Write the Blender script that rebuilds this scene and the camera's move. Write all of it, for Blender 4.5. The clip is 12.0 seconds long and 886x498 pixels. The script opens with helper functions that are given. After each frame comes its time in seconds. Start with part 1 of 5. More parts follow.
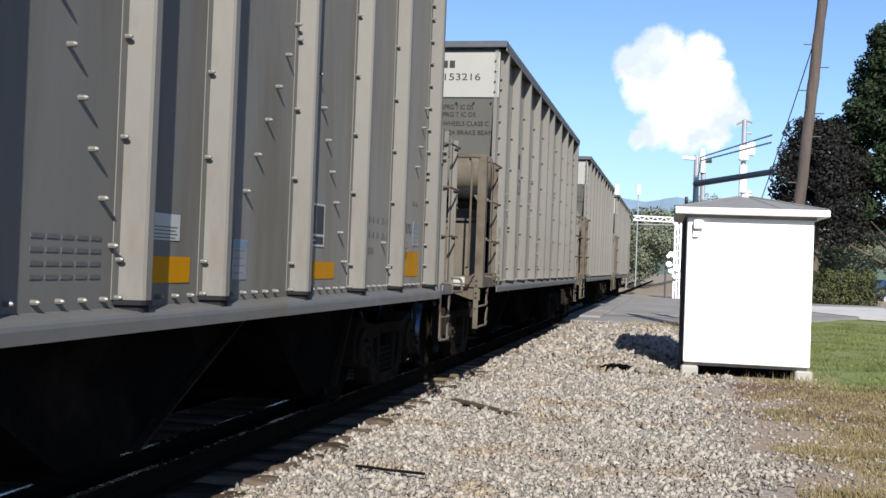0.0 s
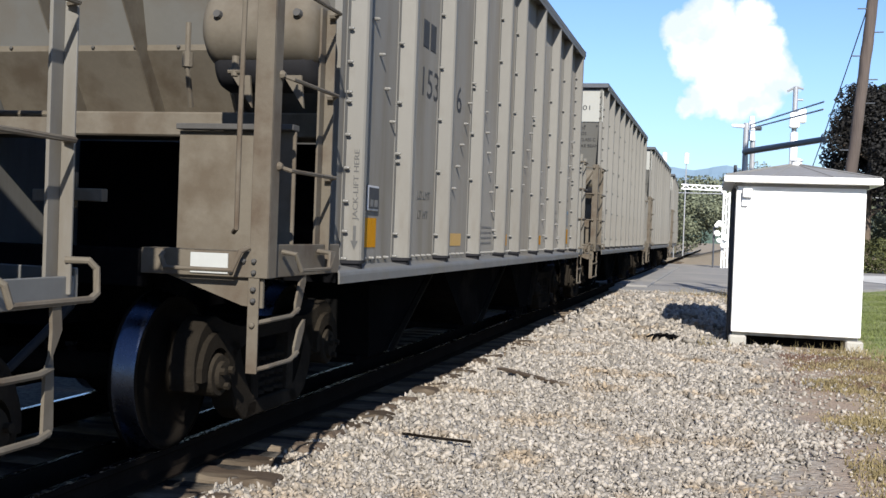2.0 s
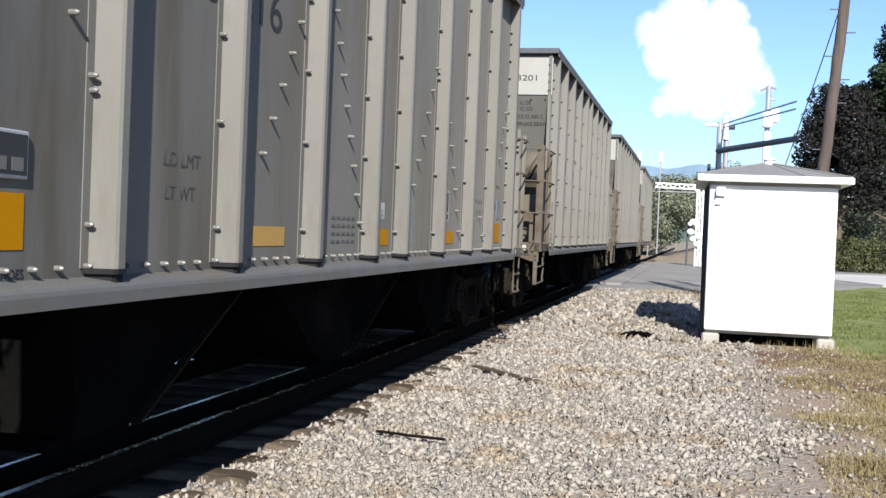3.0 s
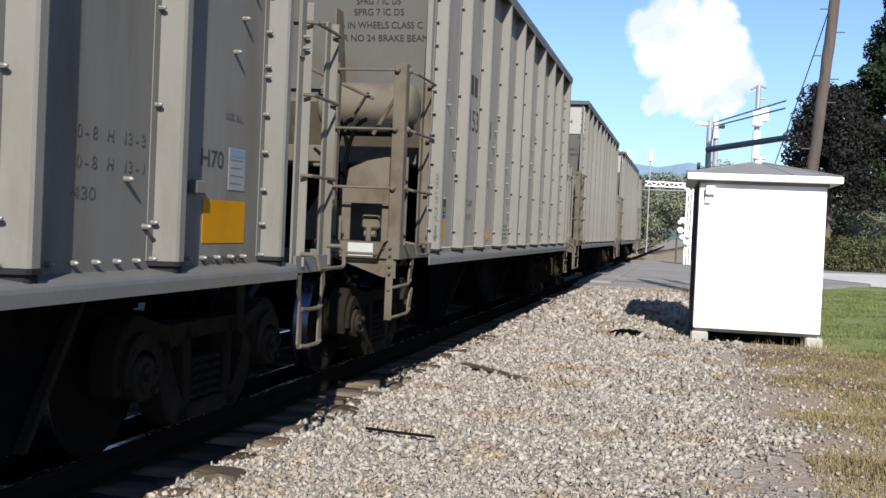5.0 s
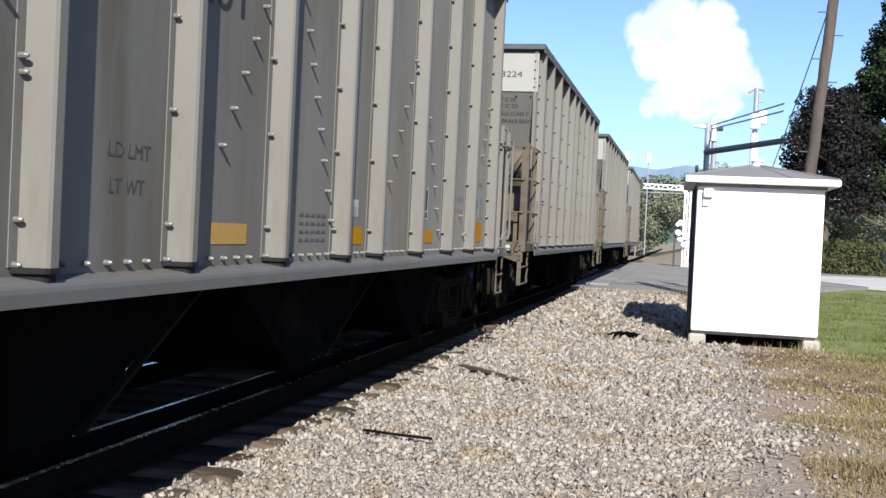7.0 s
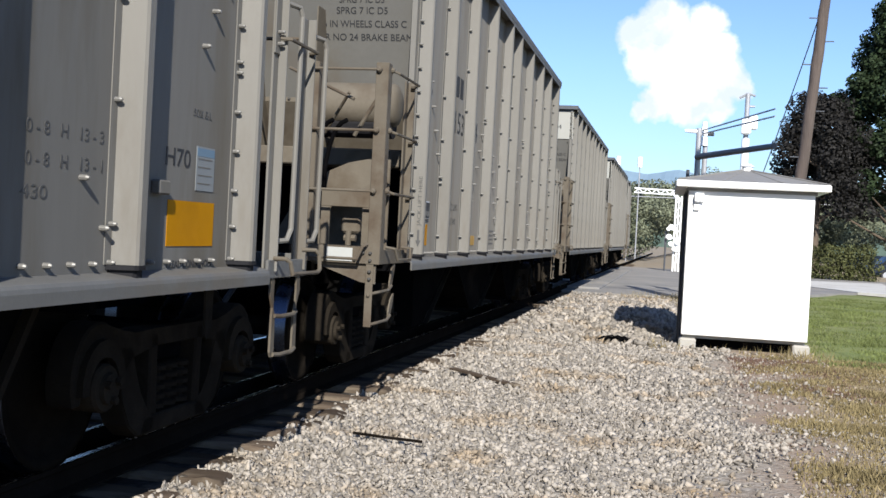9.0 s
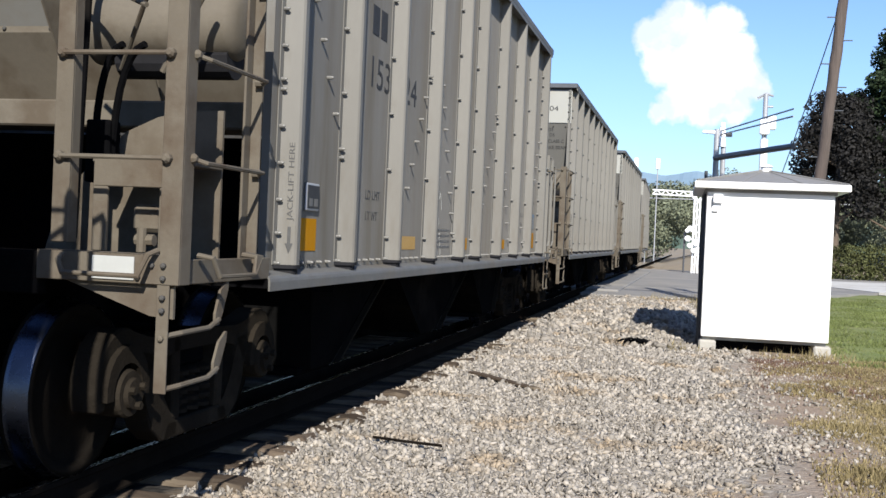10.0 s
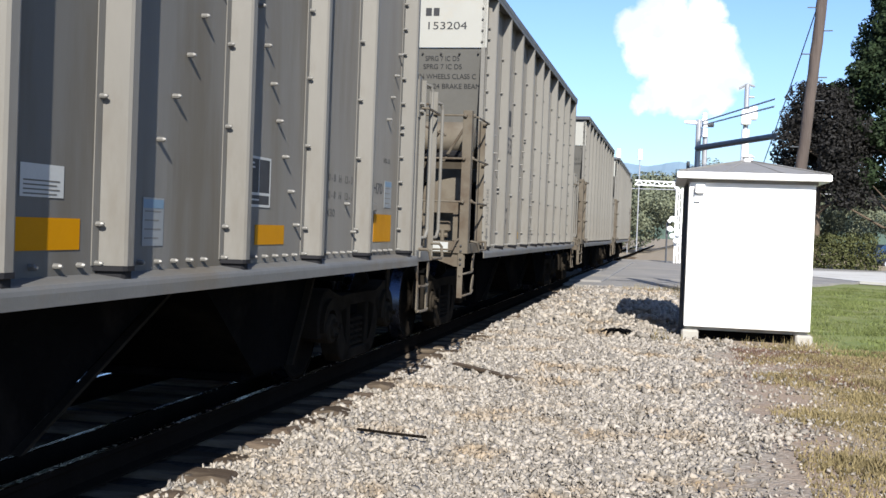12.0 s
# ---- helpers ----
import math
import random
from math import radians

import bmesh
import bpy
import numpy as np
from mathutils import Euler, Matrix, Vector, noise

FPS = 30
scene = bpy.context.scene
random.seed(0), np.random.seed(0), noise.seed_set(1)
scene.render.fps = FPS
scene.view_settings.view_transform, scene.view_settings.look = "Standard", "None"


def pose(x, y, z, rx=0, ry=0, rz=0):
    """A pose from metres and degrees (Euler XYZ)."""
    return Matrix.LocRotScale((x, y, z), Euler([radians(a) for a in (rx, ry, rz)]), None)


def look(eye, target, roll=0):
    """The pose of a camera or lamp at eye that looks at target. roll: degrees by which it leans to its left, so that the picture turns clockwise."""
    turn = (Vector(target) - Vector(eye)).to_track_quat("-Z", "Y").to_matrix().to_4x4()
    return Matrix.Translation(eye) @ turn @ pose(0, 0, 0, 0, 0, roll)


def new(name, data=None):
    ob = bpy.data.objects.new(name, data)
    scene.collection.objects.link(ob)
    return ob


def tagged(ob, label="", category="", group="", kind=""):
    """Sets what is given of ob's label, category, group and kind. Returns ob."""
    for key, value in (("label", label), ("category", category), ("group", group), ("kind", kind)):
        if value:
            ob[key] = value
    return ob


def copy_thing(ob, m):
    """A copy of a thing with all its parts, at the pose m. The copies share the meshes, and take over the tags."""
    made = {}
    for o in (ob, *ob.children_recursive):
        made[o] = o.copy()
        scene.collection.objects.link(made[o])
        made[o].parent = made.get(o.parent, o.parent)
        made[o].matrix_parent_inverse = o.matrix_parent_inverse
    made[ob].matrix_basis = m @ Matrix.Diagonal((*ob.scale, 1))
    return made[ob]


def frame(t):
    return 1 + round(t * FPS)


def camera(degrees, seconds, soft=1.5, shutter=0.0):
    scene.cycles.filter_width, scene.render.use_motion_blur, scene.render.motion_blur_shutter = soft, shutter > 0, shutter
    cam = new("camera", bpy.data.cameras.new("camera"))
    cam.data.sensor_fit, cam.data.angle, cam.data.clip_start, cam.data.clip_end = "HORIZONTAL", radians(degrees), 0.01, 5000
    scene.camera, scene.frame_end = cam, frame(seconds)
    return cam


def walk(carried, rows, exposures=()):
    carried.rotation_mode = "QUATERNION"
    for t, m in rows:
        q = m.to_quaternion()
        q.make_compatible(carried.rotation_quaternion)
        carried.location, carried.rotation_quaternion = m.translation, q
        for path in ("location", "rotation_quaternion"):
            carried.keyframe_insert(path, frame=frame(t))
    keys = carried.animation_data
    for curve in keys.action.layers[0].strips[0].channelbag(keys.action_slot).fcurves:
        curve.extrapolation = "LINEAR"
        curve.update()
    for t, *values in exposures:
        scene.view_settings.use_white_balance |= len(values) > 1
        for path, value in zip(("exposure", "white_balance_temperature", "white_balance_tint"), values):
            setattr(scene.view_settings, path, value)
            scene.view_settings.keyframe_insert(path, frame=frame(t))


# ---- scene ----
# Camera: a hand-held stand beside the track; the track runs along +Y.
cam = camera(44.7, 12.0)
EYE = (0.0, 0.0, 1.58)
PATH = [
    (0, pose(*EYE, 90.732, -2.152, 12.190)),
    (0.5, pose(*EYE, 90.623, -2.591, 13.786)),
    (1, pose(*EYE, 90.377, -2.184, 14.027)),
    (1.5, pose(*EYE, 89.971, -2.276, 14.222)),
    (2, pose(*EYE, 89.011, -2.102, 14.624)),
    (2.5, pose(*EYE, 88.661, -2.291, 13.800)),
    (3, pose(*EYE, 88.933, -2.276, 13.296)),
    (5, pose(*EYE, 88.816, -2.523, 12.767)),
    (5.5, pose(*EYE, 88.798, -2.295, 12.643)),
    (6, pose(*EYE, 88.997, -2.331, 12.502)),
    (6.5, pose(*EYE, 88.927, -2.609, 12.643)),
    (8.5, pose(*EYE, 88.910, -2.908, 12.515)),
    (9, pose(*EYE, 89.108, -3.002, 12.195)),
    (9.5, pose(*EYE, 89.172, -2.627, 12.547)),
    (10, pose(*EYE, 89.258, -2.478, 13.147)),
    (10.5, pose(*EYE, 89.285, -2.895, 13.055)),
    (11, pose(*EYE, 88.897, -2.876, 12.995)),
    (11.5, pose(*EYE, 89.106, -2.552, 12.575)),
    (12, pose(*EYE, 88.853, -2.143, 12.252)),
]
# the phone's exposure drifts a little
walk(cam, PATH, [(0.0, 0.72), (1.5, 0.70), (2.5, 0.95), (3.5, 0.92), (5.0, 0.76), (5.5, 0.78), (6.5, 0.86), (9.5, 0.80), (10.5, 0.90), (12.0, 0.95)])

# Daylight: clear sky, sun behind the camera at its right, one cumulus ahead.
SUN_DIR = Vector((1.25, -4.3, 2.85)).normalized()


def make_world():
    world = bpy.data.worlds.new("world")
    scene.world = world
    world.use_nodes = True
    nt = world.node_tree
    back = nt.nodes["Background"]
    back.inputs[1].default_value = SKY_STRENGTH
    sky = nt.nodes.new("ShaderNodeTexSky")
    sky.sky_type, sky.sun_disc = "NISHITA", False
    sky.sun_elevation = math.asin(SUN_DIR.z)
    sky.sun_rotation = math.atan2(SUN_DIR.x, SUN_DIR.y)
    sky.air_density, sky.dust_density, sky.ozone_density = 1.0, 0.2, 1.0
    co = nt.nodes.new("ShaderNodeTexCoord")
    # puffs of the cloud: direction from the eye (x / y, z / y) and angular radius
    puffs = [(-0.0197, 0.199, 0.027), (-0.0458, 0.1866, 0.021), (-0.034, 0.196, 0.016), (0.0185, 0.202, 0.019), (0.010, 0.186, 0.020), (-0.0014, 0.1777, 0.033),
             (-0.0337, 0.165, 0.023), (0.0238, 0.172, 0.024), (0.0345, 0.149, 0.025), (0.0495, 0.142, 0.015), (-0.0028, 0.1443, 0.031), (-0.0248, 0.128, 0.017),
             (0.0055, 0.1238, 0.020), (0.0279, 0.126, 0.018), (-0.038, 0.120, 0.010)]

    def math_node(op, a, b=None, clamp=False):
        n = nt.nodes.new("ShaderNodeMath")
        n.operation, n.use_clamp = op, clamp
        for i, v in enumerate((a, b)):
            if v is None:
                continue
            if isinstance(v, (int, float)):
                n.inputs[i].default_value = v
            else:
                nt.links.new(v, n.inputs[i])
        return n.outputs[0]

    # warp the direction by two scales of noise, for billows and frayed edges
    warped = co.outputs["Generated"]
    for scale, amount in ((42.0, 0.017), (140.0, 0.0085)):
        tex = nt.nodes.new("ShaderNodeTexNoise")
        tex.inputs["Scale"].default_value, tex.inputs["Detail"].default_value = scale, 4.0
        nt.links.new(co.outputs["Generated"], tex.inputs["Vector"])
        sub = nt.nodes.new("ShaderNodeVectorMath")
        sub.operation = "SUBTRACT"
        nt.links.new(tex.outputs["Color"], sub.inputs[0])
        sub.inputs[1].default_value = (0.5, 0.5, 0.5)
        mad = nt.nodes.new("ShaderNodeVectorMath")
        mad.operation = "MULTIPLY_ADD"
        nt.links.new(sub.outputs[0], mad.inputs[0])
        mad.inputs[1].default_value = (amount,) * 3
        nt.links.new(warped, mad.inputs[2])
        warped = mad.outputs[0]
    total = None
    for px, pz, r in puffs:
        d = nt.nodes.new("ShaderNodeVectorMath")
        d.operation = "DISTANCE"
        nt.links.new(warped, d.inputs[0])
        d.inputs[1].default_value = Vector((px, 1.0, pz)).normalized()
        level = math_node("SUBTRACT", 1.0, math_node("DIVIDE", d.outputs["Value"], r))
        total = level if total is None else math_node("SMOOTH_MAX", total, level)
        if total is not level:
            total.node.inputs[2].default_value = 0.12
    mask = math_node("MULTIPLY", math_node("ADD", total, 0.0), 3.0, True)
    # thin veil low over the hills
    sep = nt.nodes.new("ShaderNodeSeparateXYZ")
    nt.links.new(co.outputs["Generated"], sep.inputs[0])
    haze = math_node("MULTIPLY", math_node("SUBTRACT", 0.16, sep.outputs[2]), 2.2, True)
    veil = nt.nodes.new("ShaderNodeMix")
    veil.data_type = "RGBA"
    nt.links.new(haze, veil.inputs[0])
    tint = nt.nodes.new("ShaderNodeMix")
    tint.data_type, tint.blend_type = "RGBA", "MULTIPLY"
    tint.inputs[0].default_value = 1.0
    nt.links.new(sky.outputs[0], tint.inputs[6])
    tint.inputs[7].default_value = SKY_TINT
    nt.links.new(tint.outputs[2], veil.inputs[6])
    veil.inputs[7].default_value = HAZE
    mix = nt.nodes.new("ShaderNodeMix")
    mix.data_type = "RGBA"
    nt.links.new(mask, mix.inputs[0])
    nt.links.new(veil.outputs[2], mix.inputs[6])
    puffy = nt.nodes.new("ShaderNodeTexNoise")
    puffy.inputs["Scale"].default_value, puffy.inputs["Detail"].default_value = 26.0, 5.0
    nt.links.new(warped, puffy.inputs["Vector"])
    tone = nt.nodes.new("ShaderNodeMix")
    tone.data_type = "RGBA"
    nt.links.new(math_node("MULTIPLY", math_node("SUBTRACT", puffy.outputs["Fac"], 0.40), 3.2, True), tone.inputs[0])
    tone.inputs[6].default_value = CLOUD_SHADE
    tone.inputs[7].default_value = CLOUD
    nt.links.new(tone.outputs[2], mix.inputs[7])
    nt.links.new(mix.outputs[2], back.inputs[0])


SKY_STRENGTH = 0.065
SKY_TINT = (0.92, 1.13, 1.55, 1.0)
HAZE = (2.9, 4.4, 6.5, 1.0)
CLOUD = (12.6, 12.7, 12.9, 1.0)
CLOUD_SHADE = (7.7, 8.6, 9.6, 1.0)
make_world()
sun = new("sun", bpy.data.lights.new("sun", "SUN"))
sun.data.energy, sun.data.angle, sun.data.color = 5.0, radians(0.53), (1.0, 0.95, 0.87)
sun.matrix_world = look(SUN_DIR * 60, (0, 0, 0))


# ---- materials ----
def material(name, base, rough=0.7, metal=0.0, vary=0.12, scale=6.0, fine=60.0, bump=0.15, bump_scale=None, dirt=None, dirt_amount=0.0,
             dirt_scale=1.5, object_random=0.0, spec=0.4, stretch=(1, 1, 1), island=0.0, dust=0.0):
    """A surface with broad and fine variation of its colour, optional dirt in patches, and fine relief."""
    m = bpy.data.materials.new(name)
    m.use_nodes = True
    nt = m.node_tree
    b = nt.nodes["Principled BSDF"]
    co = nt.nodes.new("ShaderNodeTexCoord")
    mp = nt.nodes.new("ShaderNodeMapping")
    mp.inputs["Scale"].default_value = stretch
    nt.links.new(co.outputs["Object"], mp.inputs["Vector"])

    def tex(s, detail=5.0):
        n = nt.nodes.new("ShaderNodeTexNoise")
        n.inputs["Scale"].default_value, n.inputs["Detail"].default_value, n.inputs["Roughness"].default_value = s, detail, 0.62
        nt.links.new(mp.outputs[0], n.inputs["Vector"])
        return n.outputs["Fac"]

    def mixed(fac, a, bb, kind="MIX"):
        n = nt.nodes.new("ShaderNodeMix")
        n.data_type, n.blend_type = "RGBA", kind
        for i, v in ((0, fac), (6, a), (7, bb)):
            if isinstance(v, (int, float)):
                n.inputs[i].default_value = v
            elif isinstance(v, tuple):
                n.inputs[i].default_value = (*v[:3], 1)
            else:
                nt.links.new(v, n.inputs[i])
        return n.outputs[2]

    def ramp(v, lo, hi):
        n = nt.nodes.new("ShaderNodeMapRange")
        n.inputs[1].default_value, n.inputs[2].default_value = lo, hi
        nt.links.new(v, n.inputs[0])
        return n.outputs[0]

    lo = tuple(c * (1 - vary) for c in base)
    hi = tuple(min(1, c * (1 + vary)) for c in base)
    col = mixed(ramp(tex(scale), 0.3, 0.7), lo, hi)
    col = mixed(ramp(tex(fine, 3.0), 0.35, 0.65), col, mixed(0.5, col, lo))
    if dirt:
        col = mixed(ramp(tex(dirt_scale, 7.0), 0.62 - 0.35 * dirt_amount, 0.78 - 0.3 * dirt_amount), col, dirt)
    for amount, source in ((object_random, "ShaderNodeObjectInfo"), (island, "ShaderNodeNewGeometry")):
        if amount:
            info = nt.nodes.new(source)
            out = info.outputs["Random"] if source == "ShaderNodeObjectInfo" else info.outputs["Random Per Island"]
            col = mixed(ramp(out, 0, 1), mixed(1.0, col, (1 - amount,) * 3, "MULTIPLY"), mixed(1.0, col, (1 + amount,) * 3, "MULTIPLY"))
    nt.links.new(col, b.inputs["Base Color"])
    rr = nt.nodes.new("ShaderNodeMapRange")
    rr.inputs[3].default_value, rr.inputs[4].default_value = max(0.05, rough - 0.12), min(1, rough + 0.12)
    nt.links.new(tex(scale * 2.3), rr.inputs[0])
    nt.links.new(rr.outputs[0], b.inputs["Roughness"])
    b.inputs["Metallic"].default_value = metal
    b.inputs["Specular IOR Level"].default_value = spec
    if dust:
        b.inputs["Sheen Weight"].default_value, b.inputs["Sheen Roughness"].default_value = dust, 0.4
        b.inputs["Sheen Tint"].default_value = (1.0, 0.93, 0.82, 1)
    if bump:
        bp = nt.nodes.new("ShaderNodeBump")
        bp.inputs["Strength"].default_value, bp.inputs["Distance"].default_value = bump, 0.02
        nt.links.new(tex(bump_scale or fine), bp.inputs["Height"])
        nt.links.new(bp.outputs[0], b.inputs["Normal"])
    return m


SHEET = material("grey_side_sheet", (0.095, 0.094, 0.089), 0.62, vary=0.15, scale=1.1, fine=9.0, bump=0.05, dirt=(0.066, 0.059, 0.047), dirt_amount=0.45, dirt_scale=2.6, stretch=(1, 1, 0.16), object_random=0.05, spec=0.25, dust=0.09)
RIB = material("beige_rib_paint", (0.139, 0.134, 0.121), 0.6, vary=0.07, scale=2.0, fine=30.0, bump=0.05, dirt=(0.095, 0.082, 0.064), dirt_amount=0.3, stretch=(1, 1, 0.3), object_random=0.06, spec=0.25)
SILL = material("grey_sill_paint", (0.10, 0.10, 0.096), 0.6, vary=0.12, scale=2.0, fine=25.0, bump=0.08, dirt=(0.10, 0.088, 0.07), dirt_amount=0.35)
DUSTY = material("dusty_beige_paint", (0.104, 0.09, 0.07), 0.75, vary=0.12, scale=2.5, fine=40.0, bump=0.1, dirt=(0.07, 0.053, 0.038), dirt_amount=0.4, dirt_scale=2.4, spec=0.15)
SLOPE = material("grey_slope_sheet", (0.10, 0.098, 0.09), 0.7, vary=0.08, scale=1.2, fine=20.0, bump=0.06, dirt=(0.085, 0.072, 0.056), dirt_amount=0.3, dirt_scale=0.9, spec=0.25)
PANEL = material("white_end_panel", (0.27, 0.27, 0.245), 0.6, vary=0.05, scale=2.0, bump=0.04, dirt=(0.28, 0.25, 0.20), dirt_amount=0.15)
# near-black: the shade under the cars is put into these two colours
BLACK = material("shaded_underframe_black", (0.004, 0.004, 0.0045), 0.8, vary=0.3, scale=3.0, fine=30.0, bump=0.2, dirt=(0.009, 0.008, 0.007), dirt_amount=0.35, spec=0.0)
CHUTE = material("grimy_shaded_chute", (0.005, 0.005, 0.005), 0.75, vary=0.3, scale=2.0, fine=30.0, bump=0.15, dirt=(0.012, 0.0105, 0.009), dirt_amount=0.3, spec=0.0)
TRUCK = material("dusty_cast_steel", (0.0175, 0.0148, 0.0118), 0.9, vary=0.2, scale=5.0, fine=60.0, bump=0.3, dirt=(0.030, 0.025, 0.019), dirt_amount=0.3, spec=0.0)
TREAD = material("polished_wheel_steel", (0.05, 0.06, 0.085), 0.28, 1.0, vary=0.06, bump=0.02)
WHEEL = material("rusty_wheel_steel", (0.010, 0.0085, 0.007), 0.85, vary=0.25, scale=8.0, bump=0.2, spec=0.0)
RAILTOP = material("worn_rail_steel", (0.3, 0.3, 0.3), 0.25, 1.0, vary=0.08, bump=0.02)
RAIL = material("rusted_rail_steel", (0.011, 0.009, 0.0075), 0.9, vary=0.25, scale=4.0, bump=0.2, spec=0.0)
BOLT = material("light_bolt_metal", (0.15, 0.147, 0.138), 0.45, 0.2, vary=0.1, bump=0.0)
BEIGE = material("chalky_beige_paint", (0.112, 0.098, 0.077), 0.75, vary=0.1, scale=2.0, fine=30.0, bump=0.08, dirt=(0.078, 0.063, 0.046), dirt_amount=0.4, dirt_scale=2.2, spec=0.15)
# black for rib feet and lower cylinders, with the shade there put in
SHADEBLACK = material("shade_black", (0.016, 0.016, 0.018), 0.8, vary=0.2, bump=0.05, spec=0.1)
APRON = material("pale_concrete_paving", (0.46, 0.45, 0.42), 0.9, vary=0.08, scale=0.6, fine=30.0, bump=0.15, dirt=(0.34, 0.32, 0.29), dirt_amount=0.25, dirt_scale=0.4)
DARKBOLT = material("dark_bolt_metal", (0.05, 0.048, 0.045), 0.7, vary=0.2, bump=0.0)
YELLOW = material("amber_reflector_sheet", (0.37, 0.165, 0.001), 0.6, vary=0.04, scale=9.0, bump=0.02, dirt=(0.29, 0.13, 0.001), dirt_amount=0.15, spec=0.05)
# paler than the amber: light thrown back by the reflector is blended into the colour
PALE = material("retro_yellow_sheet", (0.36, 0.205, 0.035), 0.5, vary=0.06, scale=9.0, bump=0.02)
BLUEPAPER = material("pale_blue_sticker", (0.165, 0.18, 0.187), 0.6, vary=0.05, bump=0.0)
BLUEINK = material("light_blue_print", (0.10, 0.165, 0.23), 0.6, vary=0.05, bump=0.0)
WHITEPAPER = material("white_marking_paint", (0.33, 0.34, 0.33), 0.6, vary=0.06, bump=0.0)
INK = material("black_stencil_paint", (0.018, 0.019, 0.022), 0.7, vary=0.2, bump=0.0)
FADED = material("faded_grey_stencil", (0.055, 0.055, 0.054), 0.7, vary=0.2, scale=20.0, bump=0.0)
FAINT = material("faint_grey_stencil", (0.078, 0.078, 0.077), 0.7, vary=0.2, scale=20.0, bump=0.0)
SHEDWHITE = material("white_painted_concrete", (0.82, 0.82, 0.80), 0.7, vary=0.025, scale=1.5, fine=40.0, bump=0.08, dirt=(0.70, 0.69, 0.64), dirt_amount=0.12)
ROOF = material("grey_sheet_roof", (0.20, 0.195, 0.185), 0.6, vary=0.1, scale=2.0, bump=0.1, dirt=(0.15, 0.135, 0.11), dirt_amount=0.3)
CONCRETE = material("weathered_concrete", (0.34, 0.325, 0.29), 0.9, vary=0.12, scale=5.0, fine=60.0, bump=0.25, dirt=(0.23, 0.21, 0.17), dirt_amount=0.3)
TIE = material("weathered_tie_wood", (0.075, 0.057, 0.043), 0.95, vary=0.3, scale=3.0, fine=30.0, bump=0.5, stretch=(0.25, 1, 1), object_random=0.35, dirt=(0.18, 0.15, 0.11), dirt_amount=0.4, spec=0.04)
POLEWOOD = material("creosoted_pole_wood", (0.084, 0.066, 0.057), 0.9, vary=0.3, scale=5.0, fine=25.0, bump=0.6, stretch=(2, 2, 0.15))
GALV = material("galvanised_steel", (0.34, 0.35, 0.37), 0.5, 0.4, vary=0.1, scale=4.0, bump=0.03)
WHITESTEEL = material("white_painted_steel", (0.80, 0.81, 0.82), 0.5, vary=0.04, bump=0.02)
DARKSTEEL = material("dark_painted_steel", (0.06, 0.065, 0.075), 0.5, vary=0.15, bump=0.05)
ASPHALT = material("worn_asphalt", (0.215, 0.208, 0.198), 0.92, vary=0.12, scale=0.5, fine=40.0, bump=0.3, bump_scale=120.0, dirt=(0.26, 0.245, 0.22), dirt_amount=0.4, dirt_scale=0.25, spec=0.15)
STONE = material("crushed_limestone", (0.25, 0.226, 0.195), 0.9, vary=0.12, scale=14.0, fine=90.0, bump=0.25, island=0.45, dirt=(0.21, 0.155, 0.095), dirt_amount=0.28, dirt_scale=1.1)
DRYGRASS = material("dry_grass_blades", (0.20, 0.162, 0.084), 0.8, vary=0.35, scale=0.8, fine=5.0, bump=0.0, island=0.4, spec=0.08)
DEADWEED = material("dead_weed_stems", (0.125, 0.08, 0.062), 0.9, vary=0.3, scale=1.0, fine=6.0, bump=0.0, island=0.3, spec=0.08)
GREENGRASS = material("green_grass_blades", (0.118, 0.142, 0.050), 0.8, vary=0.3, scale=0.5, fine=4.0, bump=0.0, island=0.35, spec=0.08)
LEAF = material("dark_green_leaves", (0.022, 0.034, 0.016), 0.6, vary=0.4, scale=0.5, fine=3.0, bump=0.0, island=0.5, spec=0.08)
PLUM = material("plum_leaves", (0.020, 0.019, 0.018), 0.6, vary=0.4, scale=0.5, fine=3.0, bump=0.0, island=0.5, spec=0.08)
HEDGE = material("hedge_leaves", (0.068, 0.073, 0.030), 0.7, vary=0.4, scale=0.5, fine=3.0, bump=0.0, island=0.4, spec=0.08)
# haze over the distance is put into this paler leaf colour
WOODS = material("hazy_wood_leaves", (0.14, 0.155, 0.105), 0.8, vary=0.4, scale=0.12, fine=1.0, bump=0.0, island=0.25, spec=0.08)
BARK = material("tree_bark", (0.10, 0.075, 0.055), 0.95, vary=0.25, scale=4.0, bump=0.5)
HILL = material("hazy_blue_hills", (0.19, 0.27, 0.34), 1.0, vary=0.06, scale=0.01, fine=0.05, bump=0.0, spec=0.0)
NEARHILL = material("hazy_green_hills", (0.10, 0.14, 0.11), 1.0, vary=0.2, scale=0.03, fine=0.2, bump=0.0, spec=0.0)
CARPAINT = material("dark_blue_car_paint", (0.012, 0.02, 0.045), 0.25, 0.3, vary=0.05, bump=0.0)
GLASS = material("dark_car_glass", (0.01, 0.012, 0.015), 0.08, 0.0, vary=0.05, bump=0.0, spec=0.6)
RUBBER = material("black_rubber", (0.015, 0.015, 0.016), 0.85, vary=0.2, bump=0.05)


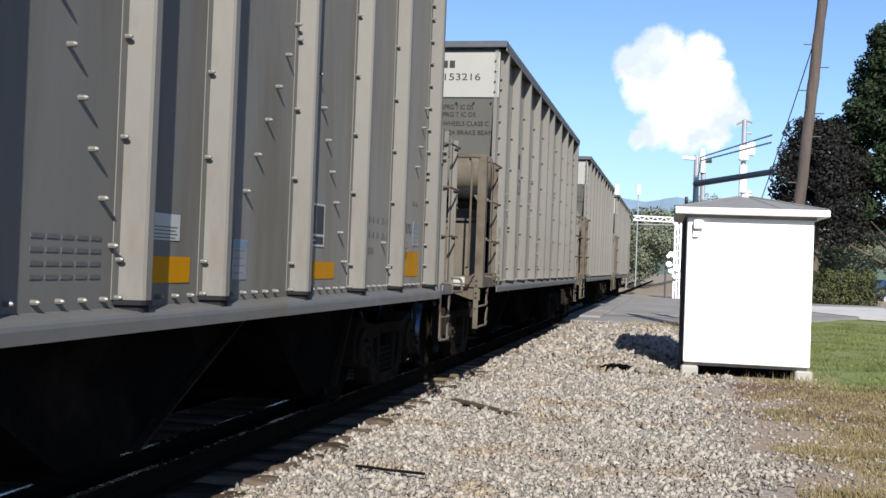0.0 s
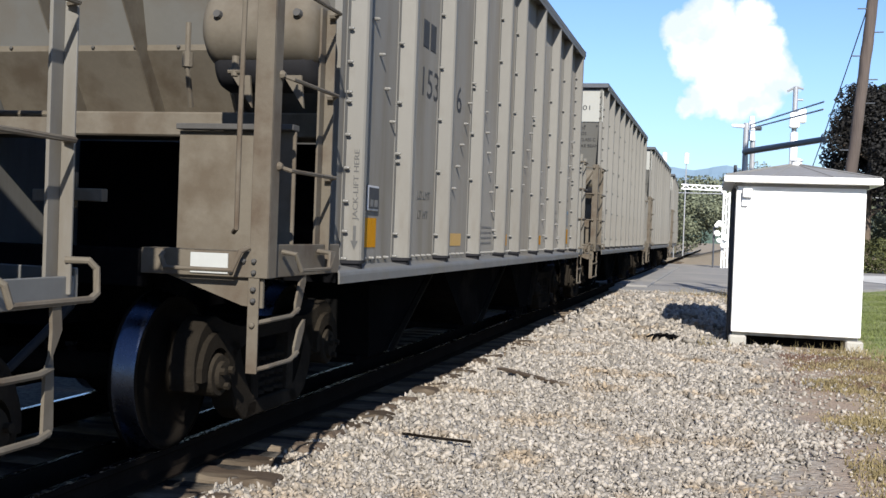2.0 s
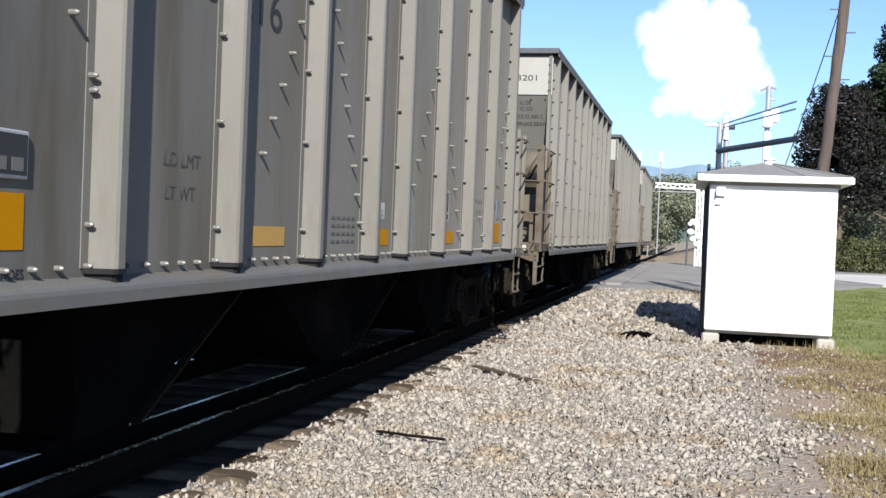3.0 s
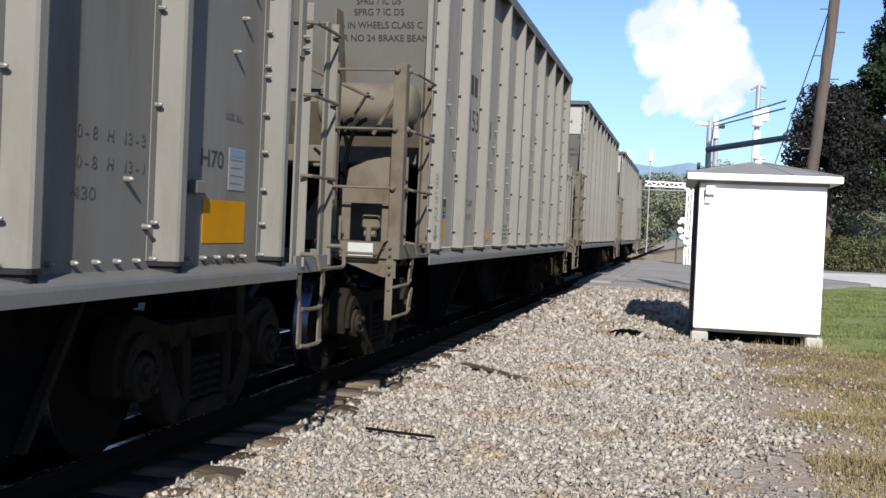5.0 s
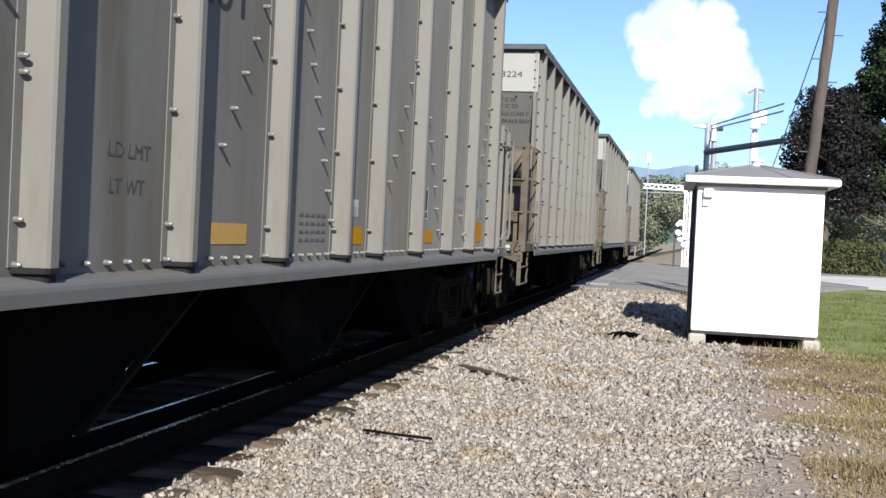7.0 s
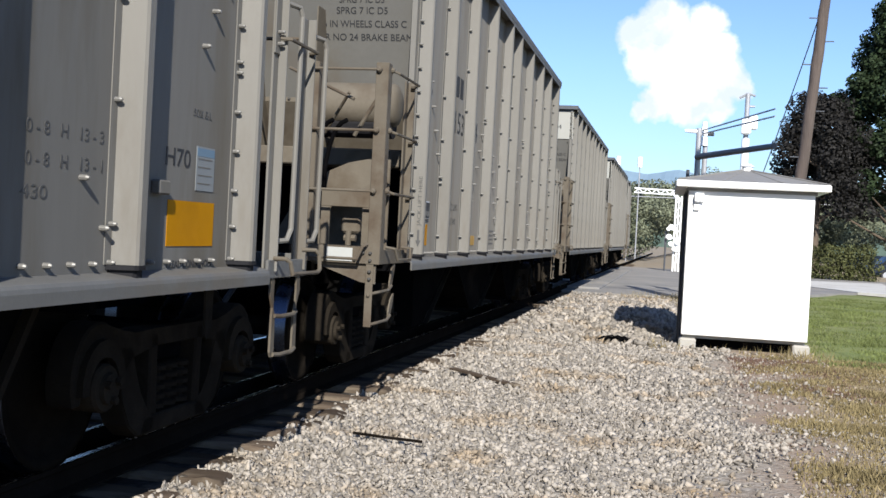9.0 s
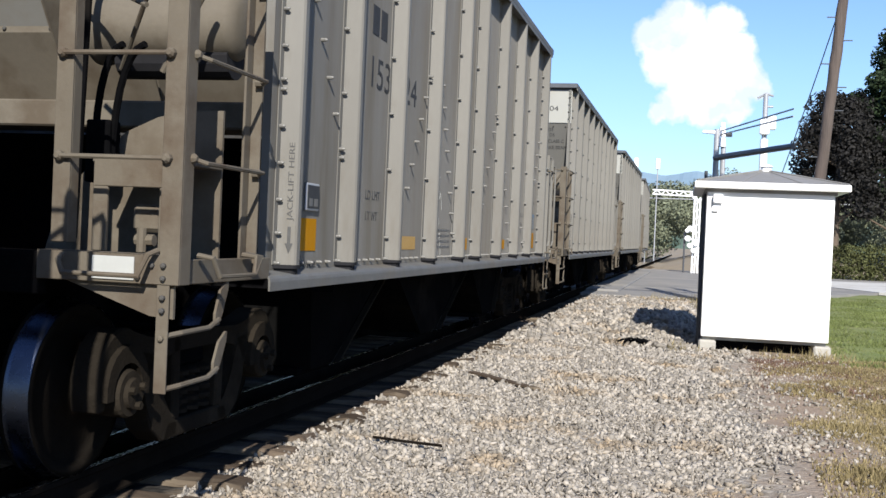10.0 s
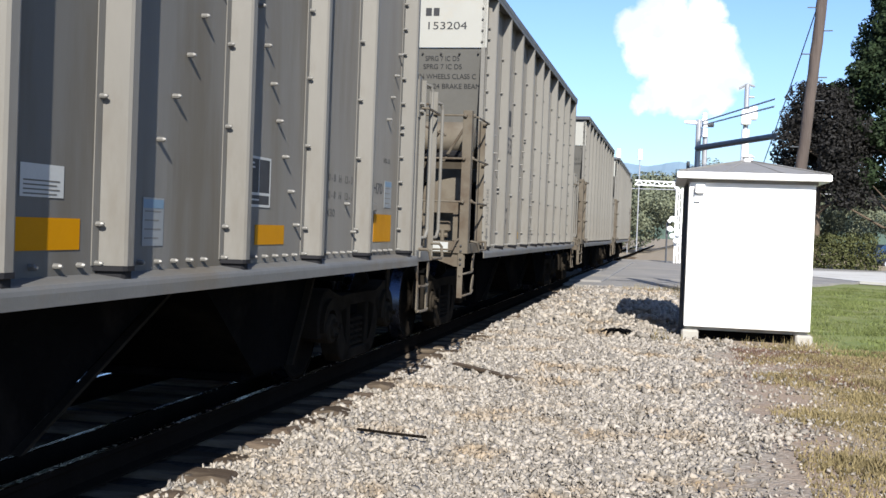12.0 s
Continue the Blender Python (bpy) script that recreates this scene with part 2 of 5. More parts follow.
def ground_material():
    """Limestone chippings by the track, trodden dirt, dry grass and lawn, by their place in the plan."""
    m = bpy.data.materials.new("trackside_ground")
    m.use_nodes = True
    nt = m.node_tree
    b = nt.nodes["Principled BSDF"]
    b.inputs["Roughness"].default_value = 0.95
    b.inputs["Specular IOR Level"].default_value = 0.15
    co = nt.nodes.new("ShaderNodeTexCoord")

    def tex(kind, scale, **kw):
        n = nt.nodes.new(kind)
        n.inputs["Scale"].default_value = scale
        for k, v in kw.items():
            n.inputs[k].default_value = v
        nt.links.new(co.outputs["Object"], n.inputs["Vector"])
        return n

    def mixed(fac, a, bb):
        n = nt.nodes.new("ShaderNodeMix")
        n.data_type = "RGBA"
        for i, v in ((0, fac), (6, a), (7, bb)):
            if isinstance(v, tuple):
                n.inputs[i].default_value = (*v, 1)
            elif isinstance(v, (int, float)):
                n.inputs[i].default_value = v
            else:
                nt.links.new(v, n.inputs[i])
        return n.outputs[2]

    def calc(op, a, bb):
        n = nt.nodes.new("ShaderNodeMath")
        n.operation = op
        for i, v in enumerate((a, bb)):
            if isinstance(v, (int, float)):
                n.inputs[i].default_value = v
            else:
                nt.links.new(v, n.inputs[i])
        return n.outputs[0]

    def step(v, lo, hi):
        n = nt.nodes.new("ShaderNodeMapRange")
        n.inputs[1].default_value, n.inputs[2].default_value = lo, hi
        nt.links.new(v, n.inputs[0])
        return n.outputs[0]

    cell = tex("ShaderNodeTexVoronoi", 27.0)
    sep = nt.nodes.new("ShaderNodeSeparateColor")
    nt.links.new(cell.outputs["Color"], sep.inputs[0])
    broad, mid, fine = tex("ShaderNodeTexNoise", 0.55, Detail=5.0), tex("ShaderNodeTexNoise", 3.0, Detail=5.0), tex("ShaderNodeTexNoise", 45.0, Detail=4.0)
    stone = mixed(sep.outputs[0], (0.16, 0.142, 0.118), (0.33, 0.305, 0.27))
    stone = mixed(step(mid.outputs["Fac"], 0.55, 0.75), stone, (0.20, 0.15, 0.10))
    dirt = mixed(mid.outputs["Fac"], (0.19, 0.140, 0.106), (0.29, 0.222, 0.168))
    dirt = mixed(step(fine.outputs["Fac"], 0.35, 0.7), dirt, mixed(0.5, dirt, (0.24, 0.205, 0.165)))
    dry = mixed(fine.outputs["Fac"], (0.185, 0.145, 0.083), (0.295, 0.242, 0.145))
    lawn = mixed(step(broad.outputs["Fac"], 0.35, 0.65), mixed(fine.outputs["Fac"], (0.085, 0.115, 0.035), (0.16, 0.19, 0.07)), mixed(fine.outputs["Fac"], (0.14, 0.16, 0.06), (0.22, 0.22, 0.10)))
    pos = nt.nodes.new("ShaderNodeSeparateXYZ")
    nt.links.new(co.outputs["Object"], pos.inputs[0])
    wob = calc("MULTIPLY", calc("SUBTRACT", broad.outputs["Fac"], 0.5), 1.8)
    wob2 = calc("MULTIPLY", calc("SUBTRACT", mid.outputs["Fac"], 0.5), 1.0)
    edge = calc("ADD", calc("ADD", pos.outputs[0], wob), wob2)
    far = calc("MULTIPLY", calc("SUBTRACT", pos.outputs[1], 9.0), 0.03)
    edge = calc("SUBTRACT", edge, far)
    col = mixed(step(edge, 0.35, 0.95), stone, dirt)
    col = mixed(step(edge, 1.15, 1.9), col, dry)
    greener = calc("ADD", calc("MULTIPLY", calc("SUBTRACT", pos.outputs[1], 15.2), 0.5), wob2)
    inside = step(pos.outputs[0], 2.0, 2.5)
    col = mixed(calc("MULTIPLY", step(greener, 0.0, 1.0), inside), col, lawn)
    beyond = step(pos.outputs[1], 56.0, 62.0)
    col = mixed(beyond, col, mixed(mid.outputs["Fac"], (0.19, 0.155, 0.11), (0.30, 0.26, 0.20)))
    # mask under the train: its shade is put into the ground as coal-black
    coal_shade = step(calc("ADD", pos.outputs[0], calc("MULTIPLY", wob2, 0.3)), -2.72, -2.95)
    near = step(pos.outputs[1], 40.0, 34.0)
    col = mixed(calc("MULTIPLY", coal_shade, near), col, mixed(sep.outputs[0], (0.012, 0.011, 0.010), (0.035, 0.032, 0.029)))
    nt.links.new(col, b.inputs["Base Color"])
    bp = nt.nodes.new("ShaderNodeBump")
    bp.inputs["Strength"].default_value, bp.inputs["Distance"].default_value = 0.5, 0.02
    nt.links.new(calc("ADD", calc("SUBTRACT", 0.6, cell.outputs["Distance"]), calc("MULTIPLY", fine.outputs["Fac"], 0.6)), bp.inputs["Height"])
    nt.links.new(bp.outputs[0], b.inputs["Normal"])
    return m


GROUND = ground_material()


# ---- mesh helpers ----
def finish(name, bm, mat, parent=None, label="", smooth=False):
    bmesh.ops.recalc_face_normals(bm, faces=bm.faces)
    me = bpy.data.meshes.new(name)
    bm.to_mesh(me)
    bm.free()
    if mat:
        me.materials.append(mat)
    if smooth:
        me.polygons.foreach_set("use_smooth", [True] * len(me.polygons))
    ob = new(name, me)
    ob.parent = parent
    return tagged(ob, label)


def part(name, bm, mat, parent, label="", smooth=False):
    return finish(name, bm, mat, parent, label, smooth)


def box(bm, x0, x1, y0, y1, z0, z1, bevel=0.0):
    g = bmesh.ops.create_cube(bm, size=1)
    for v in g["verts"]:
        v.co = Vector(((x0 + x1) / 2 + v.co.x * (x1 - x0), (y0 + y1) / 2 + v.co.y * (y1 - y0), (z0 + z1) / 2 + v.co.z * (z1 - z0)))
    if bevel:
        es = list({e for v in g["verts"] for e in v.link_edges})
        bmesh.ops.bevel(bm, geom=es, offset=bevel, segments=1, affect="EDGES")
    return bm


def rod(bm, a, b, r, r2=None, seg=8):
    a, b = Vector(a), Vector(b)
    g = bmesh.ops.create_cone(bm, cap_ends=True, segments=seg, radius1=r, radius2=r if r2 is None else r2, depth=(b - a).length)
    m = Matrix.Translation((a + b) / 2) @ (b - a).to_track_quat("Z", "Y").to_matrix().to_4x4()
    bmesh.ops.transform(bm, matrix=m, verts=g["verts"])
    return bm


def pipe(bm, points, r, seg=8):
    """One bent round bar through the points."""
    pts = [Vector(p) for p in points]
    ways = [(b - a).normalized() for a, b in zip(pts, pts[1:])]
    side = ways[0].orthogonal().normalized()
    rings = []
    for k, p in enumerate(pts):
        along = ways[max(0, k - 1)] + ways[min(len(ways) - 1, k)]
        along = along.normalized() if along.length > 1e-4 else ways[min(len(ways) - 1, k)]
        side = side - along * side.dot(along)
        side = side.normalized() if side.length > 1e-4 else along.orthogonal().normalized()
        other = along.cross(side)
        rings.append([bm.verts.new(p + (side * math.cos(2 * math.pi * i / seg) + other * math.sin(2 * math.pi * i / seg)) * r) for i in range(seg)])
    for r0, r1 in zip(rings, rings[1:]):
        for i in range(seg):
            bm.faces.new((r0[i], r0[(i + 1) % seg], r1[(i + 1) % seg], r1[i]))
    bm.faces.new(rings[0][::-1])
    bm.faces.new(rings[-1])
    return bm


def prism(bm, outline, way):
    """A closed outline of 3D points pushed along way."""
    way = Vector(way)
    lo = [bm.verts.new(p) for p in outline]
    hi = [bm.verts.new(Vector(p) + way) for p in outline]
    bm.faces.new(lo)
    bm.faces.new(hi[::-1])
    n = len(lo)
    for i in range(n):
        bm.faces.new((lo[i], hi[i], hi[(i + 1) % n], lo[(i + 1) % n]))
    return bm


def B():
    return bmesh.new()


def text_mesh(name, words, size, mat, parent, m, width=None, label="", align="LEFT"):
    cu = bpy.data.curves.new(name, "FONT")
    cu.body, cu.size, cu.extrude, cu.align_x = words, size, 0.001, align
    tmp = new(name, cu)
    bpy.context.view_layer.update()
    me = bpy.data.meshes.new_from_object(tmp.evaluated_get(bpy.context.evaluated_depsgraph_get()))
    bpy.data.objects.remove(tmp)
    bpy.data.curves.remove(cu)
    if width and len(me.vertices):
        xs = [v.co.x for v in me.vertices]
        k = width / (max(xs) - min(xs))
        for v in me.vertices:
            v.co.x *= k
    me.transform(m)
    me.materials.clear()
    me.materials.append(mat)
    me.name = name
    ob = new(name, me)
    ob.parent = parent
    return tagged(ob, label)


def on_side(x, y, z):
    return Matrix(((0, 0, 1, x), (1, 0, 0, y), (0, 1, 0, z), (0, 0, 0, 1)))


def on_end(x, y, z):
    return Matrix(((1, 0, 0, x), (0, 0, -1, y), (0, 1, 0, z), (0, 0, 0, 1)))


def raw_mesh(name, verts, faces, mat, smooth=False):
    """verts (n, 3) and faces (m, k) as arrays, k the same for all."""
    me = bpy.data.meshes.new(name)
    n, k = faces.shape
    me.vertices.add(len(verts))
    me.vertices.foreach_set("co", np.asarray(verts, np.float32).ravel())
    me.loops.add(n * k)
    me.loops.foreach_set("vertex_index", faces.astype(np.int32).ravel())
    me.polygons.add(n)
    me.polygons.foreach_set("loop_start", np.arange(0, n * k, k, dtype=np.int32))
    me.polygons.foreach_set("loop_total", np.full(n, k, np.int32))
    me.update(calc_edges=True)
    me.validate()
    me.materials.append(mat)
    return new(name, me)


# ---- ground, road, track ----
TRACK_X, RAIL_Z = -3.93, 0.23
BEND_Y, BEND_R = 50.0, 300.0


def on_path(u):
    """Centre of the bending track at the arc length u, and its heading."""
    if u <= BEND_Y:
        return TRACK_X, u, 0.0
    a = (u - BEND_Y) / BEND_R
    return TRACK_X - BEND_R * (1 - math.cos(a)), BEND_Y + BEND_R * math.sin(a), a


def swell(x, y):
    """The made ground between the shed and the track rises a little towards the road."""
    up = min(1.0, max(0.0, (y - 18.2) / 3.5)) * min(1.0, max(0.0, (31.0 - y) / 5.0))
    return 0.15 * up * min(1.0, max(0.0, (0.12 - x) / 0.25)) * min(1.0, max(0.0, (x + 2.6) / 1.0))


def build_ground():
    xs = np.unique(np.concatenate([np.linspace(-900, -30, 12), np.linspace(-30, 30, 121), np.linspace(30, 900, 12)]))
    ys = np.unique(np.concatenate([np.linspace(-400, -5, 8), np.linspace(-5, 40, 91), np.linspace(40, 140, 60), np.linspace(140, 3000, 12)]))
    gx, gy = np.meshgrid(xs, ys)
    z = np.zeros_like(gx)
    for i in range(gx.shape[0]):
        for j in range(gx.shape[1]):
            x, y = gx[i, j], gy[i, j]
            if abs(x) < 30 and y < 60:
                w = min(1, max(0, (x + 2.4) / 1.2))
                z[i, j] = w * (0.05 * noise.noise((x * 0.6, y * 0.6, 0)) + 0.02 * noise.noise((x * 2.1, y * 2.1, 3))) + swell(x, y)
            # low bank beside the far track
            if 62 < y < 130 and -2.5 < x < 30:
                z[i, j] += 1.5 * min(1, (y - 62) / 30) * min(1, (x + 2.5) / 6)
    n, k = gx.shape
    idx = np.arange(n * k).reshape(n, k)
    faces = np.stack([idx[:-1, :-1], idx[:-1, 1:], idx[1:, 1:], idx[1:, :-1]], -1).reshape(-1, 4)
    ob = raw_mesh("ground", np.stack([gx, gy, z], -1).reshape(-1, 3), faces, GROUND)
    ob.data.polygons.foreach_set("use_smooth", [True] * len(ob.data.polygons))
    return tagged(ob, "pale limestone chippings turning to dirt, dry grass and lawn", "ground", kind="structure")


def build_road():
    bm = B()
    outline = [(-60, 31), (-2.2, 31), (-0.6, 31.3), (1.4, 33), (3.6, 36.5), (5.6, 41), (8, 46), (14, 53), (45, 70), (45, 92), (12, 76), (2, 66), (-60, 62)]
    prism(bm, [(x, y, 0.0) for x, y in outline], (0, 0, 0.09))
    ob = part("road", bm, ASPHALT, None)
    tagged(ob, "worn pale grey asphalt road over the level crossing", "road", kind="structure")
    bm = B()
    box(bm, TRACK_X - 1.9, TRACK_X + 1.75, 33, 58, 0.0, 0.15, 0.03)
    tagged(part("crossing_deck", bm, ASPHALT, None), "asphalt crossing deck filling the track", "road", kind="structure")
    bm = B()
    prism(bm, [(x, y, 0.02) for x, y in ((4.9, 49.0), (6.9, 43.6), (7.9, 42.8), (8.9, 45.5), (10.4, 58.5), (8.0, 57.0), (5.2, 56.0))], (0, 0, 0.10))
    tagged(part("pavement", bm, APRON, None), "pale concrete paving beside the road", "pavement", kind="structure")


RAIL_PROFILE = [(-0.07, 0), (0.07, 0), (0.07, 0.012), (0.012, 0.035), (0.012, 0.125), (0.036, 0.14), (0.036, 0.168),
                (-0.036, 0.168), (-0.036, 0.14), (-0.012, 0.125), (-0.012, 0.035), (-0.07, 0.012)]


def sweep(bm, profile, line):
    """profile of (across, up) pushed along a line of (x, y, z, heading)."""
    rings = [[bm.verts.new((x + a * math.cos(h), y + a * math.sin(h), z + b)) for a, b in profile] for x, y, z, h in line]
    n = len(profile)
    for r0, r1 in zip(rings, rings[1:]):
        for i in range(n):
            bm.faces.new((r0[i], r0[(i + 1) % n], r1[(i + 1) % n], r1[i]))
    return bm


def build_track(name, line_of, us, label, with_ties):
    track = new(name)
    tagged(track, label, "railway track", kind="structure")
    for side in (-1, 1):
        for profile, mat, nm, dz in ((RAIL_PROFILE, RAIL, "rail", -0.172), ([(-0.022, 0), (0.022, 0), (0.022, 0.004), (-0.022, 0.004)], RAILTOP, "rail_head", -0.004)):
            line = []
            for u in us:
                x, y, h = line_of(u)
                line.append((x + side * 0.755 * math.cos(h), y + side * 0.755 * math.sin(h), RAIL_Z + dz, h))
            part(nm, sweep(B(), profile, line), mat, track)
    meshes = []
    for k in range(4):
        bm = B()
        w = 0.115 + 0.012 * k
        box(bm, -1.30 - 0.03 * (k % 2), 1.24 + 0.035 * k, -w, w, -0.18, 0.0, 0.02)
        bmesh.ops.subdivide_edges(bm, edges=[e for e in bm.edges if e.calc_length() > 1.5], cuts=26)
        bmesh.ops.subdivide_edges(bm, edges=[e for e in bm.edges if 0.14 < e.calc_length() < 0.4], cuts=2)
        for v in bm.verts:
            q = v.co * 7 + Vector((k * 9, k * 5, 0))
            worn = 1.0 + 1.6 * max(0.0, (abs(v.co.x) - 1.0) / 0.3)
            v.co += Vector((0.035 * noise.noise(q * 0.8), 0.022 * noise.noise(q + Vector((4, 0, 0))), 0.014 * worn * noise.noise(q + Vector((0, 7, 0)))))
        me = bpy.data.meshes.new("tie")
        bm.to_mesh(me)
        bm.free()
        me.materials.append(TIE)
        meshes.append(me)
    rnd = random.Random(4)
    u = with_ties[0]
    while u < with_ties[1]:
        if not 33 < u < 58:
            x, y, h = line_of(u)
            t = new("tie", meshes[rnd.randrange(4)])
            t.parent = track
            t.matrix_basis = Matrix.Translation((x + rnd.uniform(-0.05, 0.06), y, RAIL_Z - 0.188 + rnd.uniform(-0.022, 0.012))) @ Matrix.Rotation(h + rnd.uniform(-0.03, 0.03), 4, "Z")
        u += 0.50 + rnd.uniform(-0.04, 0.05)
    return track


build_ground()
build_road()
build_track("railway_track", on_path, [-30] + list(range(0, 51, 10)) + list(range(54, 131, 4)), "rusty rails on weathered wooden ties in pale ballast", (-4, 75))
build_track("railway_track_straight", lambda u: (TRACK_X, u, 0.0), [58, 90, 160], "far straight rails beyond the level crossing", (58.3, 75))


def build_guard():
    bm = B()
    prism(bm, [(TRACK_X + 0.36, -20, RAIL_Z - 0.15), (TRACK_X + 0.42, -20, RAIL_Z - 0.15), (TRACK_X + 0.42, -20, RAIL_Z - 0.005), (TRACK_X + 0.36, -20, RAIL_Z - 0.005)], (0, 52, 0))
    guard = tagged(part("guard_rail", bm, RAIL, None), "worn steel guard rail between the running rails", "guard rail", kind="structure")
    bm = B()
    box(bm, TRACK_X + 0.378, TRACK_X + 0.410, -20, 32, RAIL_Z - 0.004, RAIL_Z)
    part("rail_head", bm, RAILTOP, guard)


build_guard()


# ---- hopper cars ----
RIBS = (1.97, 3.10, 4.30, 5.55, 6.80, 7.68, 9.00, 10.30, 11.47, 12.78)


def bolt(bm, x, y, z, way=(1, 0, 0), r=0.0145, length=0.034):
    p, way = Vector((x, y, z)), Vector(way)
    rod(bm, p, p + way * length * 0.72, r, r * 0.95, seg=8)
    rod(bm, p + way * length * 0.72, p + way * length, r * 0.95, r * 0.5, seg=8)


def lathe(bm, profile, seg=40):
    """profile of (x, radius) turned round the X axis."""
    rings = []
    for x, r in profile:
        rings.append([bm.verts.new((x, r * math.cos(2 * math.pi * i / seg), r * math.sin(2 * math.pi * i / seg))) for i in range(seg)])
    for r0, r1 in zip(rings, rings[1:]):
        for i in range(seg):
            bm.faces.new((r0[i], r0[(i + 1) % seg], r1[(i + 1) % seg], r1[i]))
    return bm


def shared(ob_data, name, parent, m):
    ob = new(name, ob_data)
    ob.parent = parent
    ob.matrix_basis = m
    return ob


def wheelset_meshes():
    me = {}
    bm = B()
    lathe(bm, [(0.68, 0.0), (0.68, 0.10), (0.70, 0.12), (0.735, 0.34), (0.70, 0.40), (0.668, 0.42), (0.668, 0.478), (0.675, 0.483), (0.695, 0.478), (0.705, 0.462),
               (0.812, 0.452), (0.815, 0.40), (0.775, 0.385), (0.765, 0.33), (0.80, 0.14), (0.84, 0.11), (0.84, 0.0)])
    ob = finish("wheel", bm, WHEEL, smooth=True)
    me["wheel"] = ob.data
    bpy.data.objects.remove(ob)
    bm = B()
    lathe(bm, [(0.694, 0.4795), (0.706, 0.4635), (0.813, 0.4545), (0.816, 0.45)])
    ob = finish("tread", bm, TREAD, smooth=True)
    me["tread"] = ob.data
    bpy.data.objects.remove(ob)
    bm = B()
    rod(bm, (-1.0, 0, 0), (1.0, 0, 0), 0.085, seg=16)
    ob = finish("axle", bm, WHEEL, smooth=False)
    me["axle"] = ob.data
    bpy.data.objects.remove(ob)
    bm = B()
    lathe(bm, [(0.90, 0.0), (0.90, 0.125), (1.10, 0.128), (1.118, 0.118), (1.12, 0.085), (1.145, 0.08), (1.15, 0.0)], 24)
    for k in range(3):
        a = 2 * math.pi * k / 3
        rod(bm, (1.11, 0.1 * math.cos(a) * 0.6, 0.06 * math.sin(a)), (1.175, 0.1 * math.cos(a) * 0.6, 0.06 * math.sin(a)), 0.022, seg=6)
    ob = finish("bearing_cap", bm, TRUCK, smooth=False)
    me["cap"] = ob.data
    bpy.data.objects.remove(ob)
    return me


WS = wheelset_meshes()


def build_wheelset(car, y):
    axle = shared(WS["axle"], "wheelset_axle", car, pose(0, y, 0.457))
    for rz in (0, 180):
        shared(WS["wheel"], "wheel", axle, pose(0, 0, 0, 0, 0, rz))
        shared(WS["tread"], "tread", axle, pose(0, 0, 0, 0, 0, rz))
        shared(WS["cap"], "bearing_cap", axle, pose(0, 0, 0, 0, 0, rz))
    return axle


def spring_mesh():
    bm = B()
    turned = []
    for j in range(5):
        turned += [(0.055 * j, 0.045), (0.055 * j + 0.008, 0.075), (0.055 * j + 0.032, 0.075), (0.055 * j + 0.044, 0.045)]
    lathe(bm, [(0.0, 0.0)] + turned + [(0.27, 0.0)], 12)
    bmesh.ops.transform(bm, matrix=Matrix.Rotation(-math.pi / 2, 4, "Y"), verts=bm.verts)
    ob = finish("coil_spring", bm, TRUCK)
    me = ob.data
    bpy.data.objects.remove(ob)
    return me


SPRING = spring_mesh()


def build_truck(car, yc):
    for s in (1, -1):
        bm = B()
        x0, x1 = s * 0.91, s * 1.07
        w = (x1 - x0, 0, 0)

        def pr(pts):
            prism(bm, [(x0, yc + y, z) for y, z in pts], w)
        arch = [(-0.89 + 0.255 * math.cos(math.radians(q)), 0.50 + 0.30 * math.sin(math.radians(q))) for q in range(205, 60, -18)]
        arch += [(-0.66, 0.735), (-0.52, 0.70), (-0.30, 0.72)]
        hollow = [(-0.89 + 0.150 * math.cos(math.radians(q)), 0.47 + 0.16 * math.sin(math.radians(q))) for q in range(0, 181, 30)]
        belly = [(-0.30, 0.62), (-0.56, 0.585), (-0.66, 0.48), (-0.70, 0.40)] + hollow + [(-1.06, 0.38)]
        pr(arch + [(-y, z) for y, z in arch[::-1]] + [(-y, z) for y, z in belly[::-1]] + belly)
        for k in (-1, 1):
            pr([(k * 0.70, 0.66), (k * 0.54, 0.64), (k * 0.50, 0.50), (k * 0.44, 0.36), (k * 0.36, 0.26), (k * 0.26, 0.21), (k * 0.27, 0.13), (k * 0.44, 0.12), (k * 0.56, 0.20), (k * 0.63, 0.34), (k * 0.68, 0.50)])
            pr([(k * 0.345, 0.70), (k * 0.25, 0.70), (k * 0.235, 0.22), (k * 0.33, 0.22)])
        pr([(-0.44, 0.12), (0.44, 0.12), (0.38, 0.225), (-0.38, 0.225)])
        bmesh.ops.bevel(bm, geom=list(bm.edges), offset=0.012, segments=1, affect="EDGES")
        frame_part = part("truck_side_frame", bm, TRUCK, car, "dust-coated cast steel bogie side frame")
        for k in (-1, 1):
            bm = B()
            ring = [(math.cos(math.radians(q)), math.sin(math.radians(q))) for q in range(-10, 191, 20)]
            prism(bm, [(x1, yc + k * 0.89 + 0.215 * c, 0.475 + 0.235 * n) for c, n in ring] + [(x1, yc + k * 0.89 + 0.148 * c, 0.462 + 0.155 * n) for c, n in ring[::-1]], (s * 0.035, 0, 0))
            part("bearing_housing", bm, TRUCK, frame_part)
        for k in (-0.15, 0.0, 0.15):
            shared(SPRING, "coil_spring", frame_part, pose(s * 0.99, yc + k, 0.235))
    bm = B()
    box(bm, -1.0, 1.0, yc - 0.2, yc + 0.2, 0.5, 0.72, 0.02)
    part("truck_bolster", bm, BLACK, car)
    return [build_wheelset(car, yc - 0.89), build_wheelset(car, yc + 0.89)]


def plate(bm, y0, y1, z0, z1, x=1.4825, t=0.003):
    box(bm, x, x + t, y0, y1, z0, z1)
    return bm


